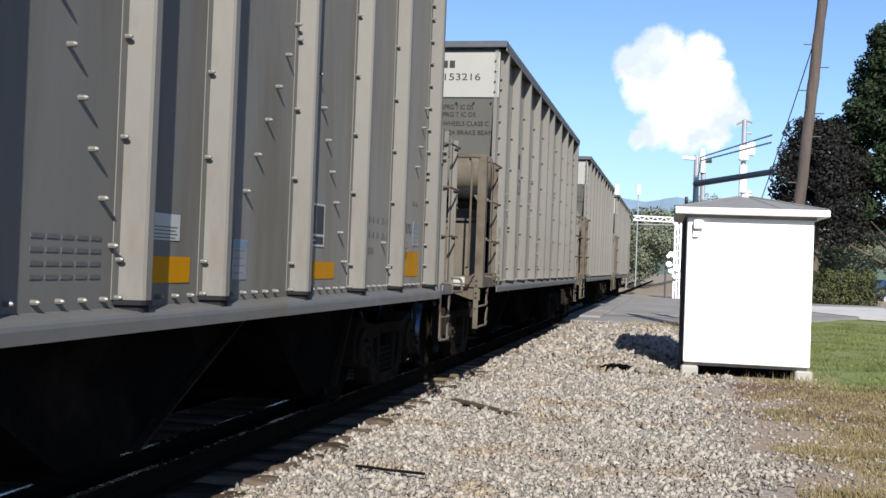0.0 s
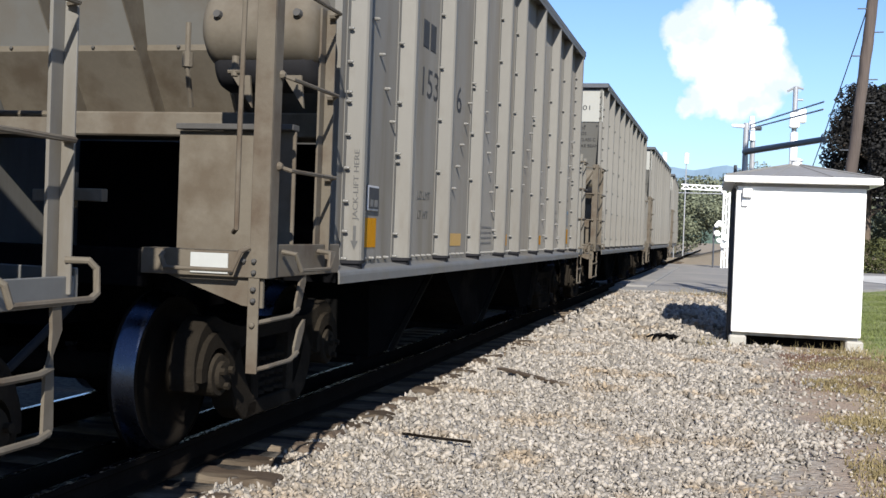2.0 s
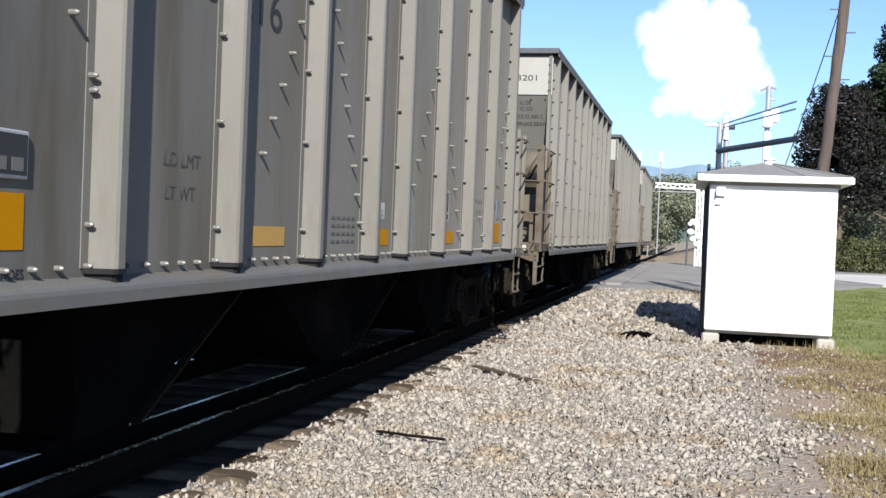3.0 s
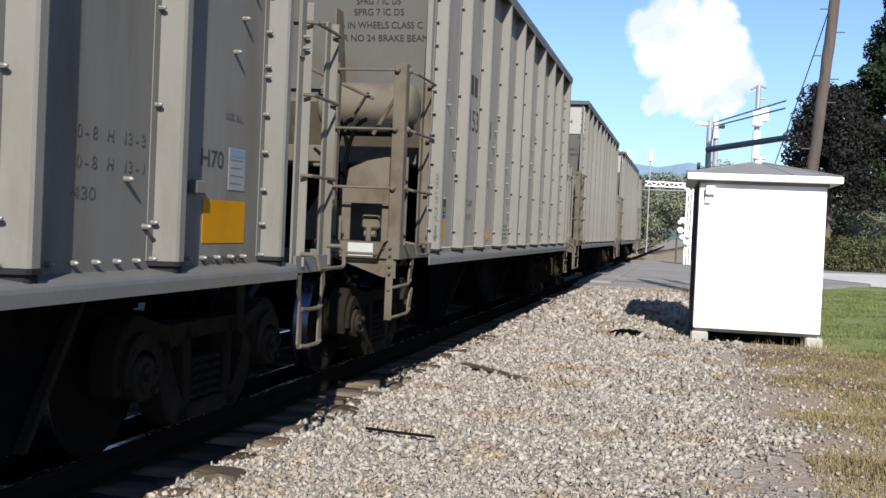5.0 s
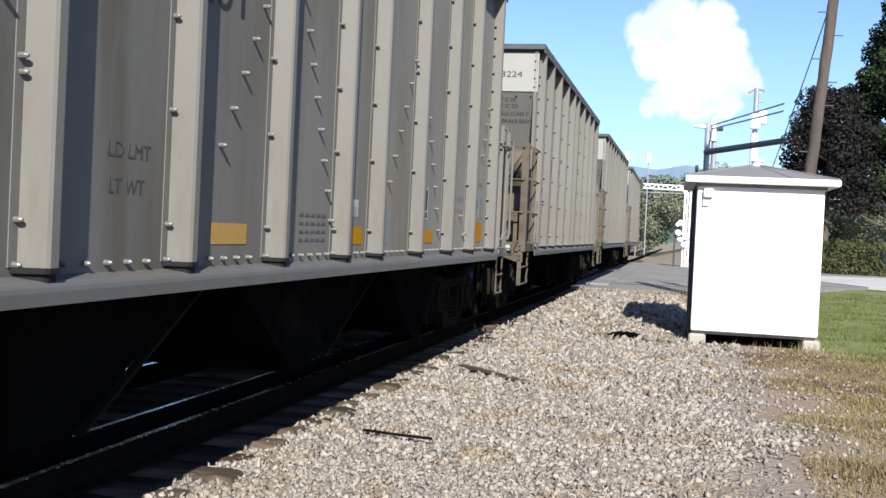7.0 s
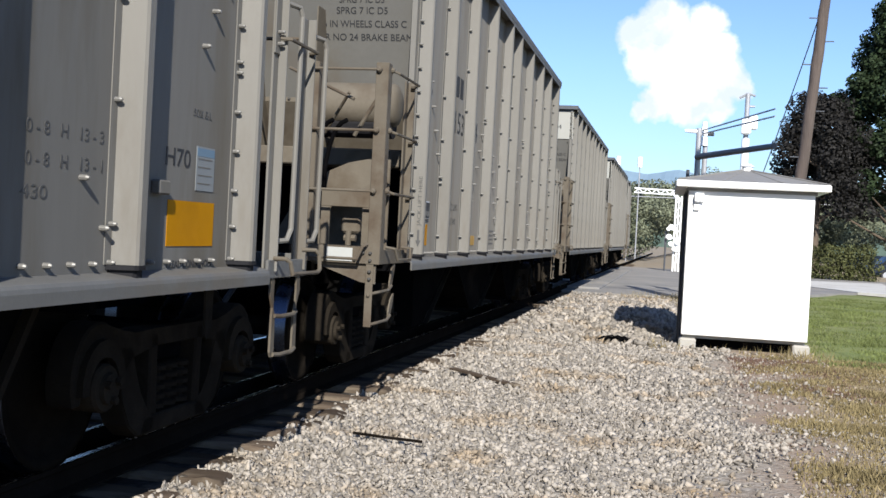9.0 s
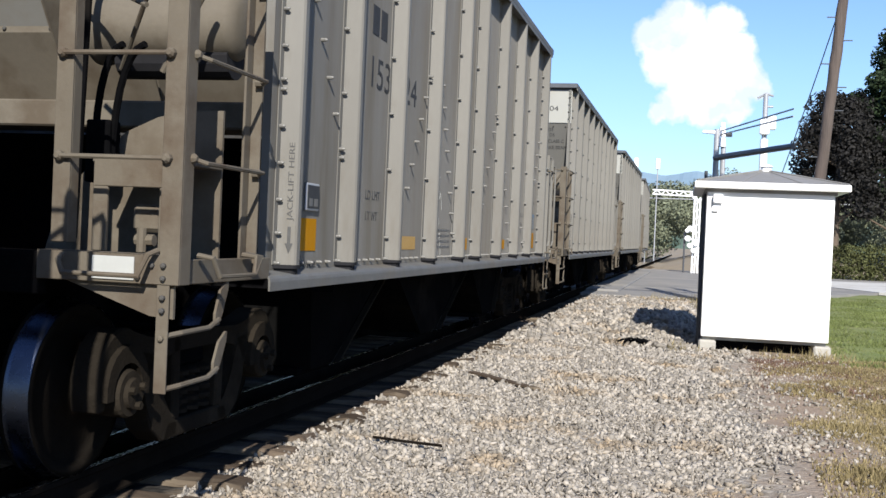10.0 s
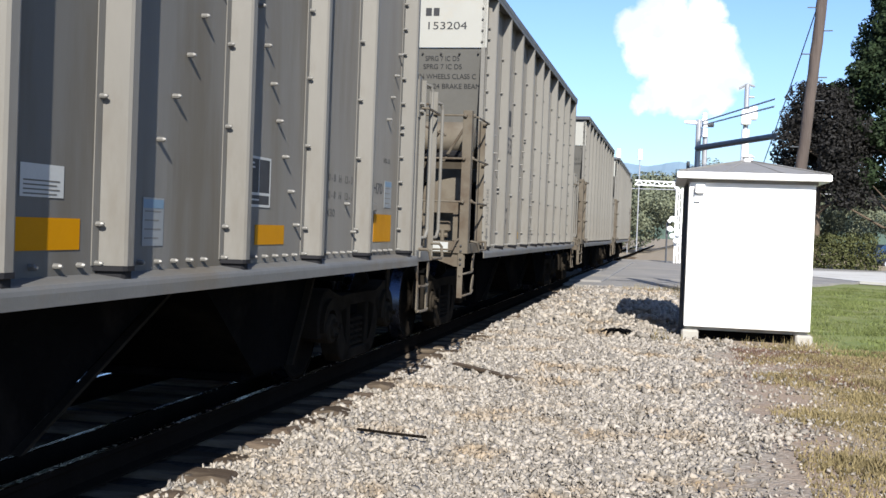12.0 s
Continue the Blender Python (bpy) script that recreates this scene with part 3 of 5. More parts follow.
def rib_mesh(s):
    bm = B()
    outline = [(1.482, -0.172), (1.487, -0.172), (1.487, -0.116), (1.588, -0.082), (1.60, -0.070), (1.60, -0.018), (1.592, 0.0), (1.482, 0.004)]
    prism(bm, [(s * x, y, 1.13) for x, y in outline], (0, 0, 3.17))
    ob = finish("rib", bm, RIB)
    me = ob.data
    bpy.data.objects.remove(ob)
    return me


def foot_mesh():
    # foot under the rib; the shade on its underside is put into its black
    bm = B()
    outline = [(1.482, -0.155), (1.54, -0.125), (1.592, -0.095), (1.604, -0.075), (1.604, -0.012), (1.59, 0.006), (1.482, 0.012)]
    prism(bm, [(x, y, 1.108) for x, y in outline], (0, 0, 0.022))
    prism(bm, [(1.482 + (x - 1.482) * 0.86, y * 0.85, 1.07) for x, y in outline], (0, 0, 0.038))
    ob = finish("rib_foot", bm, SHADEBLACK)
    me = ob.data
    bpy.data.objects.remove(ob)
    return me


def bolt_mesh(mat, way, r, length):
    bm = B()
    bolt(bm, 0, 0, 0, way, r, length)
    ob = finish("bolt", bm, mat)
    me = ob.data
    bpy.data.objects.remove(ob)
    return me


BOLT_SIDE = bolt_mesh(BOLT, (1, 0, 0), 0.0125, 0.040)
BOLT_LONG = bolt_mesh(BOLT, (1, 0, 0), 0.0135, 0.047)
BOLT_END = {-1: bolt_mesh(DARKBOLT, (0, -1, 0), 0.014, 0.022), 1: bolt_mesh(DARKBOLT, (0, 1, 0), 0.014, 0.022)}
FOOT_ME = foot_mesh()
RIB_ME = {1: rib_mesh(1), -1: rib_mesh(-1)}
BOLTS_DENSE = [1.14, 1.32, 1.52, 1.74, 1.96, 2.18, 2.24, 2.44, 2.66, 2.88, 3.1, 3.32, 3.54, 3.76, 3.9]
BOLTS_SPARSE = [1.14, 1.31, 1.86, 2.31, 2.76, 3.22, 3.68]
DIAGONALS = ((2.30, 3.05, 3.05, 1.92), (5.50, 2.80, 4.84, 1.74), (5.72, 3.40, 6.70, 1.37), (8.92, 2.85, 8.18, 1.72), (9.03, 3.25, 10.09, 1.33), (12.6, 2.85, 12.30, 2.25), (11.18, 1.50, 11.36, 1.29))


def strap(bm, x, line):
    """A twisted flat strap down the side: (y, z, width) from top to bottom."""
    left = [(x - 0.007, y - w / 2, z) for y, z, w in line]
    right = [(x - 0.007, y + w / 2, z) for y, z, w in line[::-1]]
    prism(bm, left + right, (0.014, 0, 0))


def front_step(bm, x, y0, y1, z0, z1):
    box(bm, x - 0.075, x - 0.012, y0 - 0.016, y0 - 0.004, z0 - 0.01, z1, 0.003)
    for z, zt in ((z0, z0 + 0.24), (z0 + 0.25, z1 + 0.01)):
        strap(bm, x, [(y1 + 0.05, zt, 0.015), (y1 + 0.02, zt - 0.05, 0.065), (y1 - 0.02, z + 0.09, 0.060), (y1 - 0.035, z + 0.03, 0.03)])
        pipe(bm, [(x - 0.03, y0, z + 0.010), (x + 0.010, y0 + 0.08, z + 0.022), (x + 0.020, y1 - 0.12, z + 0.028), (x + 0.012, y1 - 0.03, z + 0.06)], 0.013, 7)
    for z in (z1 - 0.06, (z0 + z1) / 2):
        bolt(bm, x - 0.043, y0 - 0.015, z, (0, -1, 0), 0.016, 0.02)


def rear_step(bm, x, y0, y1, z0, z1):
    for y, s in ((y0, 1), (y1, -1)):
        strap(bm, x, [(y, z1, 0.055), (y - s * 0.01, z1 - 0.10, 0.060), (y + s * 0.02, z1 - 0.19, 0.014), (y + s * 0.03, z1 - 0.25, 0.05), (y + s * 0.03, z0 + 0.03, 0.062), (y + s * 0.04, z0, 0.045)])
    for z in (z0, z0 + 0.235):
        pipe(bm, [(x + 0.010, y0 + 0.03, z + 0.015), (x + 0.022, y0 + 0.12, z + 0.008), (x + 0.022, y1 - 0.12, z + 0.008), (x + 0.010, y1 - 0.03, z + 0.02)], 0.014, 7)


def lengthen_platform(car):
    """Sets the end sill and the corner ladder further out from the slope sheet."""
    def out(y):
        return y - 0.13 * min(1.0, max(0.0, (0.98 - y) / 0.3)) + 0.07 * (1.0 if 1.10 < y < 1.23 else 0.0)
    for ob in car.children:
        if ob.name.split(".")[0] in ("end_sill", "side_plate", "corner_bracket", "corner_post", "side_stile", "side_rung", "grab_iron", "stirrup_step", "placard_board",
                                     "end_stile", "end_rung", "hand_rail", "brake_step", "striker_beam") and min(v.co.y for v in ob.data.vertices) < 1.3:
            for v in ob.data.vertices:
                v.co.y = out(v.co.y)
            for piece in ob.children:
                piece.matrix_basis.translation.y = out(piece.matrix_basis.translation.y)


def build_car(kind):
    car = new("hopper_car")
    # sides
    for s in (1, -1):
        bm = B()
        box(bm, s * 1.47, s * 1.482, 1.72, 12.86, 1.07, 4.32)
        panel = part("side_sheet", bm, SHEET, car, "grey riveted side sheet")
        sheet = panel if s == 1 else sheet
        for i, y in enumerate(RIBS):
            rib = shared(RIB_ME[s], "rib", car, pose(0, y, 0))
            if s == 1:
                shared(FOOT_ME, "rib_foot", rib, pose(0, 0, 0))
                for z in BOLTS_DENSE if i in (0, 9) else BOLTS_SPARSE:
                    shared(BOLT_SIDE, "bolt", rib, pose(1.482, -0.140, z))
        bm = B()
        prism(bm, [(s * 1.47, 1.5, 1.096), (s * 1.572, 1.5, 1.079), (s * 1.588, 1.5, 1.072), (s * 1.598, 1.5, 1.058), (s * 1.602, 1.5, 1.040), (s * 1.60, 1.5, 0.988), (s * 1.59, 1.5, 0.988), (s * 1.588, 1.5, 1.058), (s * 1.47, 1.5, 1.08)], (0, 11.5, 0))
        part("side_sill", bm, SILL, car, "grey angle-iron side sill")
        bm = B()
        box(bm, s * 1.42, s * 1.60, 1.66, 12.92, 4.30, 4.385, 0.008)
        box(bm, s * 1.585, s * 1.60, 1.66, 12.92, 4.25, 4.30)
        part("top_chord", bm, SILL, car)
    for y0, z0, y1, z1 in DIAGONALS:
        n = int(abs(z1 - z0) / 0.2) + 1
        for k in range(n):
            f = k / (n - 1)
            shared(BOLT_LONG, "bolt", sheet, pose(1.48, y0 + f * (y1 - y0) - 0.10, z0 + f * (z1 - z0)))
    y = 1.9
    while y < 12.8:
        if min(abs(y - r + 0.08) for r in RIBS) > 0.16:
            shared(BOLT_SIDE, "bolt", sheet, pose(1.48, y, 1.135))
        y += 0.172
    # ends
    for y, d in ((1.70, -1), (12.90, 1)):
        bm = B()
        box(bm, -1.46, 1.50, y, y + 0.014, 3.63, 4.24)
        upper = part("number_panel", bm, PANEL, car, "off-white upper end panel")
        bm = B()
        box(bm, -1.6, 1.6, y - 0.06, y + 0.10, 4.30, 4.39, 0.008)
        box(bm, -1.5, 1.5, y + 0.02, y + 0.05, 4.20, 4.31)
        part("end_chord", bm, DARKSTEEL, car)
        for z in (3.70, 3.84, 3.98, 4.12):
            shared(BOLT_END[d], "bolt", upper, pose(1.44, y if d < 0 else y + 0.014, z))
        for k in range(12):
            shared(BOLT_END[d], "bolt", upper, pose(-1.25 + 0.24 * k, y - d * 0.03, 3.56))
        bm = B()
        a = -d
        prism(bm, [(-1.46, y + a * 0.02, 3.63), (-1.46, y + a * 0.30, 2.56), (-1.46, y + a * 0.33, 2.58), (-1.46, y + a * 0.06, 3.63)], (2.92, 0, 0))
        part("slope_sheet", bm, SLOPE, car, "dust-stained grey slope sheet")
        bm = B()
        prism(bm, [(-1.46, y + a * 0.292, 2.60), (-1.46, y + a * 0.292, 2.55), (-1.46, y + a * 0.61, 2.105), (-1.46, y + a * 0.66, 2.13), (-1.46, y + a * 0.33, 2.585)], (2.92, 0, 0))
        seam = part("slope_sheet", bm, BEIGE, car, "chalky beige lower slope sheet")
        for k in range(8):
            shared(BOLT_END[d], "bolt", seam, pose(-1.2 + 0.34 * k, y + a * 0.295, 2.575))
        bm = B()
        box(bm, -1.46, 1.46, min(y + a * 0.22, y + a * 0.62), max(y + a * 0.22, y + a * 0.62), 1.94, 2.11, 0.012)
        part("end_ledge", bm, BEIGE, car)
        for x in (-0.75, -0.1, 0.55):
            bm = B()
            prism(bm, [(x, y + a * 0.08, 3.40), (x, y - a * 0.12, 3.40), (x, y - a * 0.12, 2.95), (x, y + a * 0.44, 2.115), (x, y + a * 0.60, 2.115), (x, y + a * 0.31, 2.56)], (0.012, 0, 0))
            part("gusset", bm, BEIGE, car)
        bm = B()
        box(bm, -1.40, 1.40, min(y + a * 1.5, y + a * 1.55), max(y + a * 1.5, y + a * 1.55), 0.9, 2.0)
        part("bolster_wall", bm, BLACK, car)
        # corner angle from sill to chord
        bm = B()
        box(bm, 1.43, 1.482, min(y, y + a * 0.04), max(y, y + a * 0.04), 1.1, 4.30)
        part("corner_angle", bm, RIB, car)
        bm = B()
        box(bm, -1.482, -1.43, min(y, y + a * 0.04), max(y, y + a * 0.04), 1.1, 4.30)
        part("corner_angle", bm, RIB, car)
    # front platform
    bm = B()
    box(bm, 0.86, 1.585, 0.50, 0.52, 1.06, 1.20, 0.004)
    box(bm, 0.86, 1.585, 0.50, 0.66, 1.185, 1.20, 0.004)
    front_sill = part("end_sill", bm, DUSTY, car, "dusty beige end sill")
    bm = B()
    box(bm, 1.565, 1.585, 0.523, 1.52, 1.06, 1.24 if kind == "tank" else 1.18, 0.004)
    part("side_plate", bm, DUSTY, car)
    bm = B()
    box(bm, -1.45, 1.5, 0.66, 1.70, 1.06, 1.085)
    part("platform_floor", bm, BLACK, car)
    # unlit stretch of the end sill: its shade is put in as a black box
    bm = B()
    box(bm, -1.50, 0.855, 0.53, 0.60, 0.98, 1.19, 0.006)
    part("striker_beam", bm, BLACK, car)
    bm = B()
    prism(bm, [(1.00, 0.53, 1.06), (1.57, 0.53, 1.06), (1.57, 0.53, 0.90), (1.45, 0.53, 0.91)], (0, 0.02, 0))
    part("corner_bracket", bm, DUSTY, car)
    bm = B()
    box(bm, 1.50, 1.605, 0.50, 0.514, 1.06, 2.69, 0.003)
    box(bm, 1.592, 1.605, 0.514, 0.62, 1.06, 2.69, 0.003)
    part("corner_post", bm, DUSTY, car, "beige corner post of the ladder")
    bm = B()
    box(bm, 1.53, 1.545, 1.12, 1.21, 1.10, 2.66, 0.003)
    box(bm, 1.545, 1.605, 1.195, 1.21, 1.10, 2.66, 0.003)
    part("side_stile", bm, DUSTY, car)
    for z in (1.64, 2.13, 2.62):
        bm = B()
        pipe(bm, [(1.60, 0.60, z + 0.02), (1.66, 0.64, z), (1.66, 1.12, z), (1.60, 1.17, z)], 0.012, 7)
        bolt(bm, 1.58, 0.60, z + 0.02, r=0.026, length=0.05)
        bolt(bm, 1.58, 1.17, z, r=0.026, length=0.05)
        part("side_rung", bm, DUSTY, car)
    bm = B()
    pipe(bm, [(1.60, 0.70, 1.20), (1.68, 0.70, 1.19), (1.69, 0.74, 1.10), (1.69, 1.06, 1.10), (1.68, 1.10, 1.19), (1.60, 1.10, 1.20)], 0.014)
    part("grab_iron", bm, DUSTY, car)
    bm = B()
    pipe(bm, [(1.50, 0.49, 1.22), (1.48, 0.43, 1.20), (1.44, 0.42, 1.10), (1.05, 0.42, 1.10), (1.02, 0.43, 1.16), (1.0, 0.49, 1.18)], 0.014)
    part("grab_iron", bm, DUSTY, car)
    bm = B()
    front_step(bm, 1.57, 0.52, 0.94, 0.56, 1.06)
    part("stirrup_step", bm, DUSTY, car, "bent strap stirrup step")
    bm = B()
    box(bm, 1.16, 1.38, 0.490, 0.499, 1.075, 1.185, 0.002)
    part("placard_board", bm, WHITEPAPER, car, "small pale board on the end sill")
    for x, z in ((1.53, 1.15), (1.53, 1.09), (1.47, 1.15), (1.40, 1.09), (1.53, 1.00), (1.53, 0.94)):
        shared(BOLT_END[-1], "bolt", front_sill, pose(x, 0.50, z))
    if kind == "ladder":
        bm = B()
        box(bm, 0.93, 1.02, 0.50, 0.512, 1.24, 2.69, 0.003)
        box(bm, 1.008, 1.02, 0.512, 0.58, 1.24, 2.69, 0.003)
        part("end_stile", bm, DUSTY, car)
        for z in (1.65, 2.14, 2.63):
            bm = B()
            rod(bm, (0.97, 0.475, z), (1.53, 0.475, z), 0.012, seg=7)
            for x in (0.97, 1.53):
                bolt(bm, x, 0.51, z, (0, -1, 0), 0.026, 0.05)
            part("end_rung", bm, DUSTY, car)
        bm = B()
        lathe(bm, [(0.0, 0.0), (0.0, 0.21), (0.012, 0.222), (0.05, 0.222), (0.06, 0.195), (0.84, 0.195), (0.87, 0.18), (0.90, 0.12), (0.90, 0.0)])
        bmesh.ops.transform(bm, matrix=pose(0.56, 1.35, 2.46), verts=bm.verts)
        part("brake_cylinder", bm, BEIGE, car, "dusty brake cylinder on the end platform", smooth=True)
        # added black cylinder: stands in for the shaded lower half of the brake cylinder
        bm = B()
        rod(bm, (0.72, 1.36, 2.28), (1.40, 1.36, 2.28), 0.12, seg=16)
        part("lower_reservoir", bm, SHADEBLACK, car, "black lower cylinder, shade put into its colour")
        bm = B()
        rod(bm, (0.55, 0.95, 2.72), (1.25, 0.62, 2.42), 0.014)
        rod(bm, (0.85, 1.1, 2.18), (1.15, 0.8, 2.50), 0.014)
        rod(bm, (1.15, 1.0, 2.15), (1.45, 0.9, 2.60), 0.018)
        part("brace_rod", bm, DUSTY, car)
        bm = B()
        for off in (0.0, 0.10):
            pts = []
            for k in range(9):
                f = k / 8
                pts.append((0.80 + off + 0.20 * f * f + 0.25 * off * f, 0.95 - 0.1 * f, 1.55 + 0.72 * math.sin(f * 1.5)))
            pipe(bm, pts, 0.020, 7)
        rod(bm, (0.72, 0.9, 1.25), (0.70, 1.0, 2.75), 0.022)
        part("air_hose", bm, BLACK, car)
        bm = B()
        box(bm, 0.78, 0.92, 0.88, 1.0, 1.55, 1.88, 0.01)
        part("valve_block", bm, BLACK, car)
        bm = B()
        box(bm, 1.02, 1.47, 0.58, 0.60, 1.52, 1.66, 0.004)
        box(bm, 1.02, 1.10, 0.58, 0.60, 1.20, 1.52, 0.004)
        box(bm, 1.38, 1.47, 0.58, 0.60, 1.20, 1.52, 0.004)
        box(bm, 1.00, 1.48, 0.60, 1.08, 1.64, 1.66, 0.004)
        part("retainer_frame", bm, DUSTY, car, "beige open frame round the brake valve")
        bm = B()
        box(bm, 1.16, 1.32, 0.72, 0.86, 1.30, 1.44, 0.02)
        rod(bm, (1.20, 0.70, 1.26), (1.30, 0.70, 1.26), 0.03)
        rod(bm, (1.24, 0.68, 1.20), (1.24, 0.68, 1.32), 0.025)
        part("brake_valve", bm, DUSTY, car)
        bm = B()
        prism(bm, [(0.40, 1.10, 1.10), (1.46, 1.10, 1.10), (1.46, 1.10, 1.96), (1.25, 1.10, 1.955), (1.08, 1.10, 1.92), (0.90, 1.10, 1.84), (0.74, 1.10, 1.72), (0.60, 1.10, 1.56), (0.47, 1.10, 1.34)], (0, 0.02, 0))
        part("shear_plate", bm, BEIGE, car, "domed chalky beige plate")
    else:
        bm = B()
        lathe(bm, [(0.0, 0.0), (0.0, 0.10), (0.012, 0.17), (0.04, 0.22), (0.075, 0.245), (0.11, 0.252), (0.66, 0.252), (0.70, 0.245), (0.735, 0.22), (0.763, 0.17), (0.775, 0.10), (0.775, 0.0)])
        bmesh.ops.transform(bm, matrix=pose(0.745, 1.36, 2.56), verts=bm.verts)
        tank = part("air_reservoir", bm, BEIGE, car, "dusty beige air reservoir tank", smooth=True)
        # second reservoir below; the tank's shade on it is put into its black
        bm = B()
        lathe(bm, [(0.0, 0.0), (0.0, 0.10), (0.02, 0.16), (0.06, 0.185), (0.62, 0.185), (0.66, 0.16), (0.68, 0.10), (0.68, 0.0)])
        bmesh.ops.transform(bm, matrix=pose(0.80, 1.40, 2.36), verts=bm.verts)
        part("lower_reservoir", bm, SHADEBLACK, car, "black lower cylinder, shade put into its colour", smooth=True)
        for x, a in ((0.90, 0.2), (1.42, 0.2)):
            bm = B()
            p = Vector((x, 1.36 - 0.25 * math.cos(a), 2.56 + 0.25 * math.sin(a)))
            rod(bm, p, p + Vector((0, -0.03, 0.006)), 0.03, 0.024, seg=10)
            part("pipe_plug", bm, DARKBOLT, tank)
        bm = B()
        rod(bm, (-0.9, 0.50, 2.68), (1.52, 0.50, 2.68), 0.020)
        part("hand_rail", bm, DUSTY, car)
        bm = B()
        box(bm, 0.70, 1.46, 1.05, 1.07, 1.08, 1.90, 0.004)
        part("shear_plate", bm, BEIGE, car, "chalky beige plate above the end sill")
        bm = B()
        box(bm, 0.70, 1.46, 1.00, 1.10, 1.905, 1.94, 0.004)
        part("ledge_bar", bm, DARKBOLT, car)
        bm = B()
        pipe(bm, [(1.38, 0.55, 1.30), (1.42, 0.50, 1.32), (1.42, 0.50, 1.86), (1.42, 0.52, 2.60), (1.38, 0.56, 2.66)], 0.014)
        part("grab_iron", bm, DUSTY, car)
        for x in (1.02, 1.36):
            bm = B()
            prism(bm, [(x - 0.07, 1.22, 2.26), (x + 0.05, 1.22, 2.26), (x + 0.07, 1.22, 2.06)], (0, 0.02, 0))
            part("tank_bracket", bm, DUSTY, car)
        bm = B()
        pipe(bm, [(0.70, 1.18, 2.06), (0.72, 1.10, 2.22), (0.72, 1.08, 2.28), (0.72, 1.08, 2.56)], 0.018)
        part("drain_pipe", bm, DUSTY, car)
        bm = B()
        rod(bm, (0.72, 1.08, 2.29), (0.72, 1.08, 2.38), 0.034)
        part("pipe_union", bm, DUSTY, car)
        bm = B()
        rod(bm, (1.08, 0.99, 2.22), (1.08, 1.0, 2.34), 0.022)
        rod(bm, (1.04, 0.99, 2.25), (1.13, 0.99, 2.25), 0.018)
        part("drain_cock", bm, DUSTY, car)
        bm = B()
        box(bm, 0.18, 0.36, 0.48, 0.54, 1.43, 1.50, 0.004)
        box(bm, 0.44, 0.62, 0.48, 0.54, 1.44, 1.51, 0.004)
        box(bm, 0.36, 0.44, 0.50, 0.53, 1.40, 1.60, 0.004)
        part("brake_step", bm, BEIGE, car)
    lengthen_platform(car)
    # rear platform and ladder
    bm = B()
    box(bm, 0.75, 1.585, 13.66, 13.68, 1.02, 1.16, 0.004)
    part("end_sill", bm, SILL, car, "dusty grey end sill")
    bm = B()
    box(bm, 1.565, 1.585, 13.003, 13.657, 1.02, 1.13, 0.004)
    part("side_plate", bm, SILL, car)
    bm = B()
    box(bm, -1.45, 1.5, 12.9, 13.65, 1.03, 1.05)
    part("platform_floor", bm, BLACK, car)
    bm = B()
    box(bm, 1.18, 1.22, 13.34, 13.64, 1.05, 1.40, 0.006)
    box(bm, 1.10, 1.18, 13.34, 13.37, 1.05, 1.40, 0.004)
    part("step_board", bm, BEIGE, car, "upright beige plate on the end platform")
    for y, top in ((13.03, 2.71), (13.53, 2.67)):
        bm = B()
        box(bm, 1.53, 1.545, y, y + 0.085, 1.06, top, 0.003)
        box(bm, 1.545, 1.60, y + 0.072, y + 0.085, 1.06, top, 0.003)
        part("ladder_stile", bm, RIB, car, "beige ladder stile")
    bm = B()
    box(bm, 1.546, 1.556, 13.02, 13.105, 2.36, 2.74, 0.003)
    stile_plate = part("stile_plate", bm, RIB, car)
    for z in (2.42, 2.49):
        shared(BOLT_SIDE, "bolt", stile_plate, pose(1.556, 13.065, z))
    if kind == "ladder":
        for y, top in ((13.29, 2.68), (13.77, 2.57)):
            bm = B()
            pipe(bm, [(1.55, y - 0.12, 1.24), (1.60, y - 0.04, 1.25), (1.61, y, 1.32), (1.61, y + 0.02, top - 0.05), (1.60, y + 0.0, top), (1.55, y - 0.10, top + 0.01)], 0.017)
            part("grab_iron", bm, RIB, car)
    for z in (1.63, 2.13, 2.58) if kind == "tank" else (2.45,):
        bm = B()
        pipe(bm, [(1.57, 13.06, z), (1.63, 13.09, z), (1.63, 13.56, z), (1.57, 13.59, z)], 0.012, 7)
        part("ladder_rung", bm, DUSTY, car)
        bm = B()
        rod(bm, (0.9, 13.62, z + 0.1), (1.53, 13.62, z + 0.1), 0.012, seg=7)
        part("ladder_rung", bm, DUSTY, car)
    bm = B()
    pipe(bm, [(1.58, 13.10, 1.14), (1.66, 13.10, 1.14), (1.68, 13.12, 1.12), (1.69, 13.14, 1.05), (1.69, 13.60, 1.05), (1.69, 13.64, 1.07), (1.68, 13.65, 1.16), (1.66, 13.63, 1.19), (1.58, 13.60, 1.19)], 0.014)
    part("grab_iron", bm, DUSTY, car)
    bm = B()
    rear_step(bm, 1.57, 13.12, 13.56, 0.54, 1.03)
    part("stirrup_step", bm, DUSTY, car, "bent strap stirrup step")
    bm = B()
    rod(bm, (1.30, 13.22, 1.29), (1.30, 13.34, 1.285), 0.008)
    pipe(bm, [(1.31, 13.37 + 0.028 * math.cos(k * math.pi / 4), 1.283 + 0.024 * math.sin(k * math.pi / 4)) for k in range(9)], 0.009, 6)
    part("uncoupling_ring", bm, WHITESTEEL, car, "white ring of the uncoupling lever")
    bm = B()
    prism(bm, [(1.46, 12.40, 0.99), (1.46, 12.50, 0.99), (1.46, 12.49, 0.76), (1.46, 12.44, 0.70), (1.46, 12.41, 0.72)], (0.014, 0, 0))
    part("hanger_plate", bm, TRUCK, car, "small grey plate hanging under the sill")
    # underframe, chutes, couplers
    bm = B()
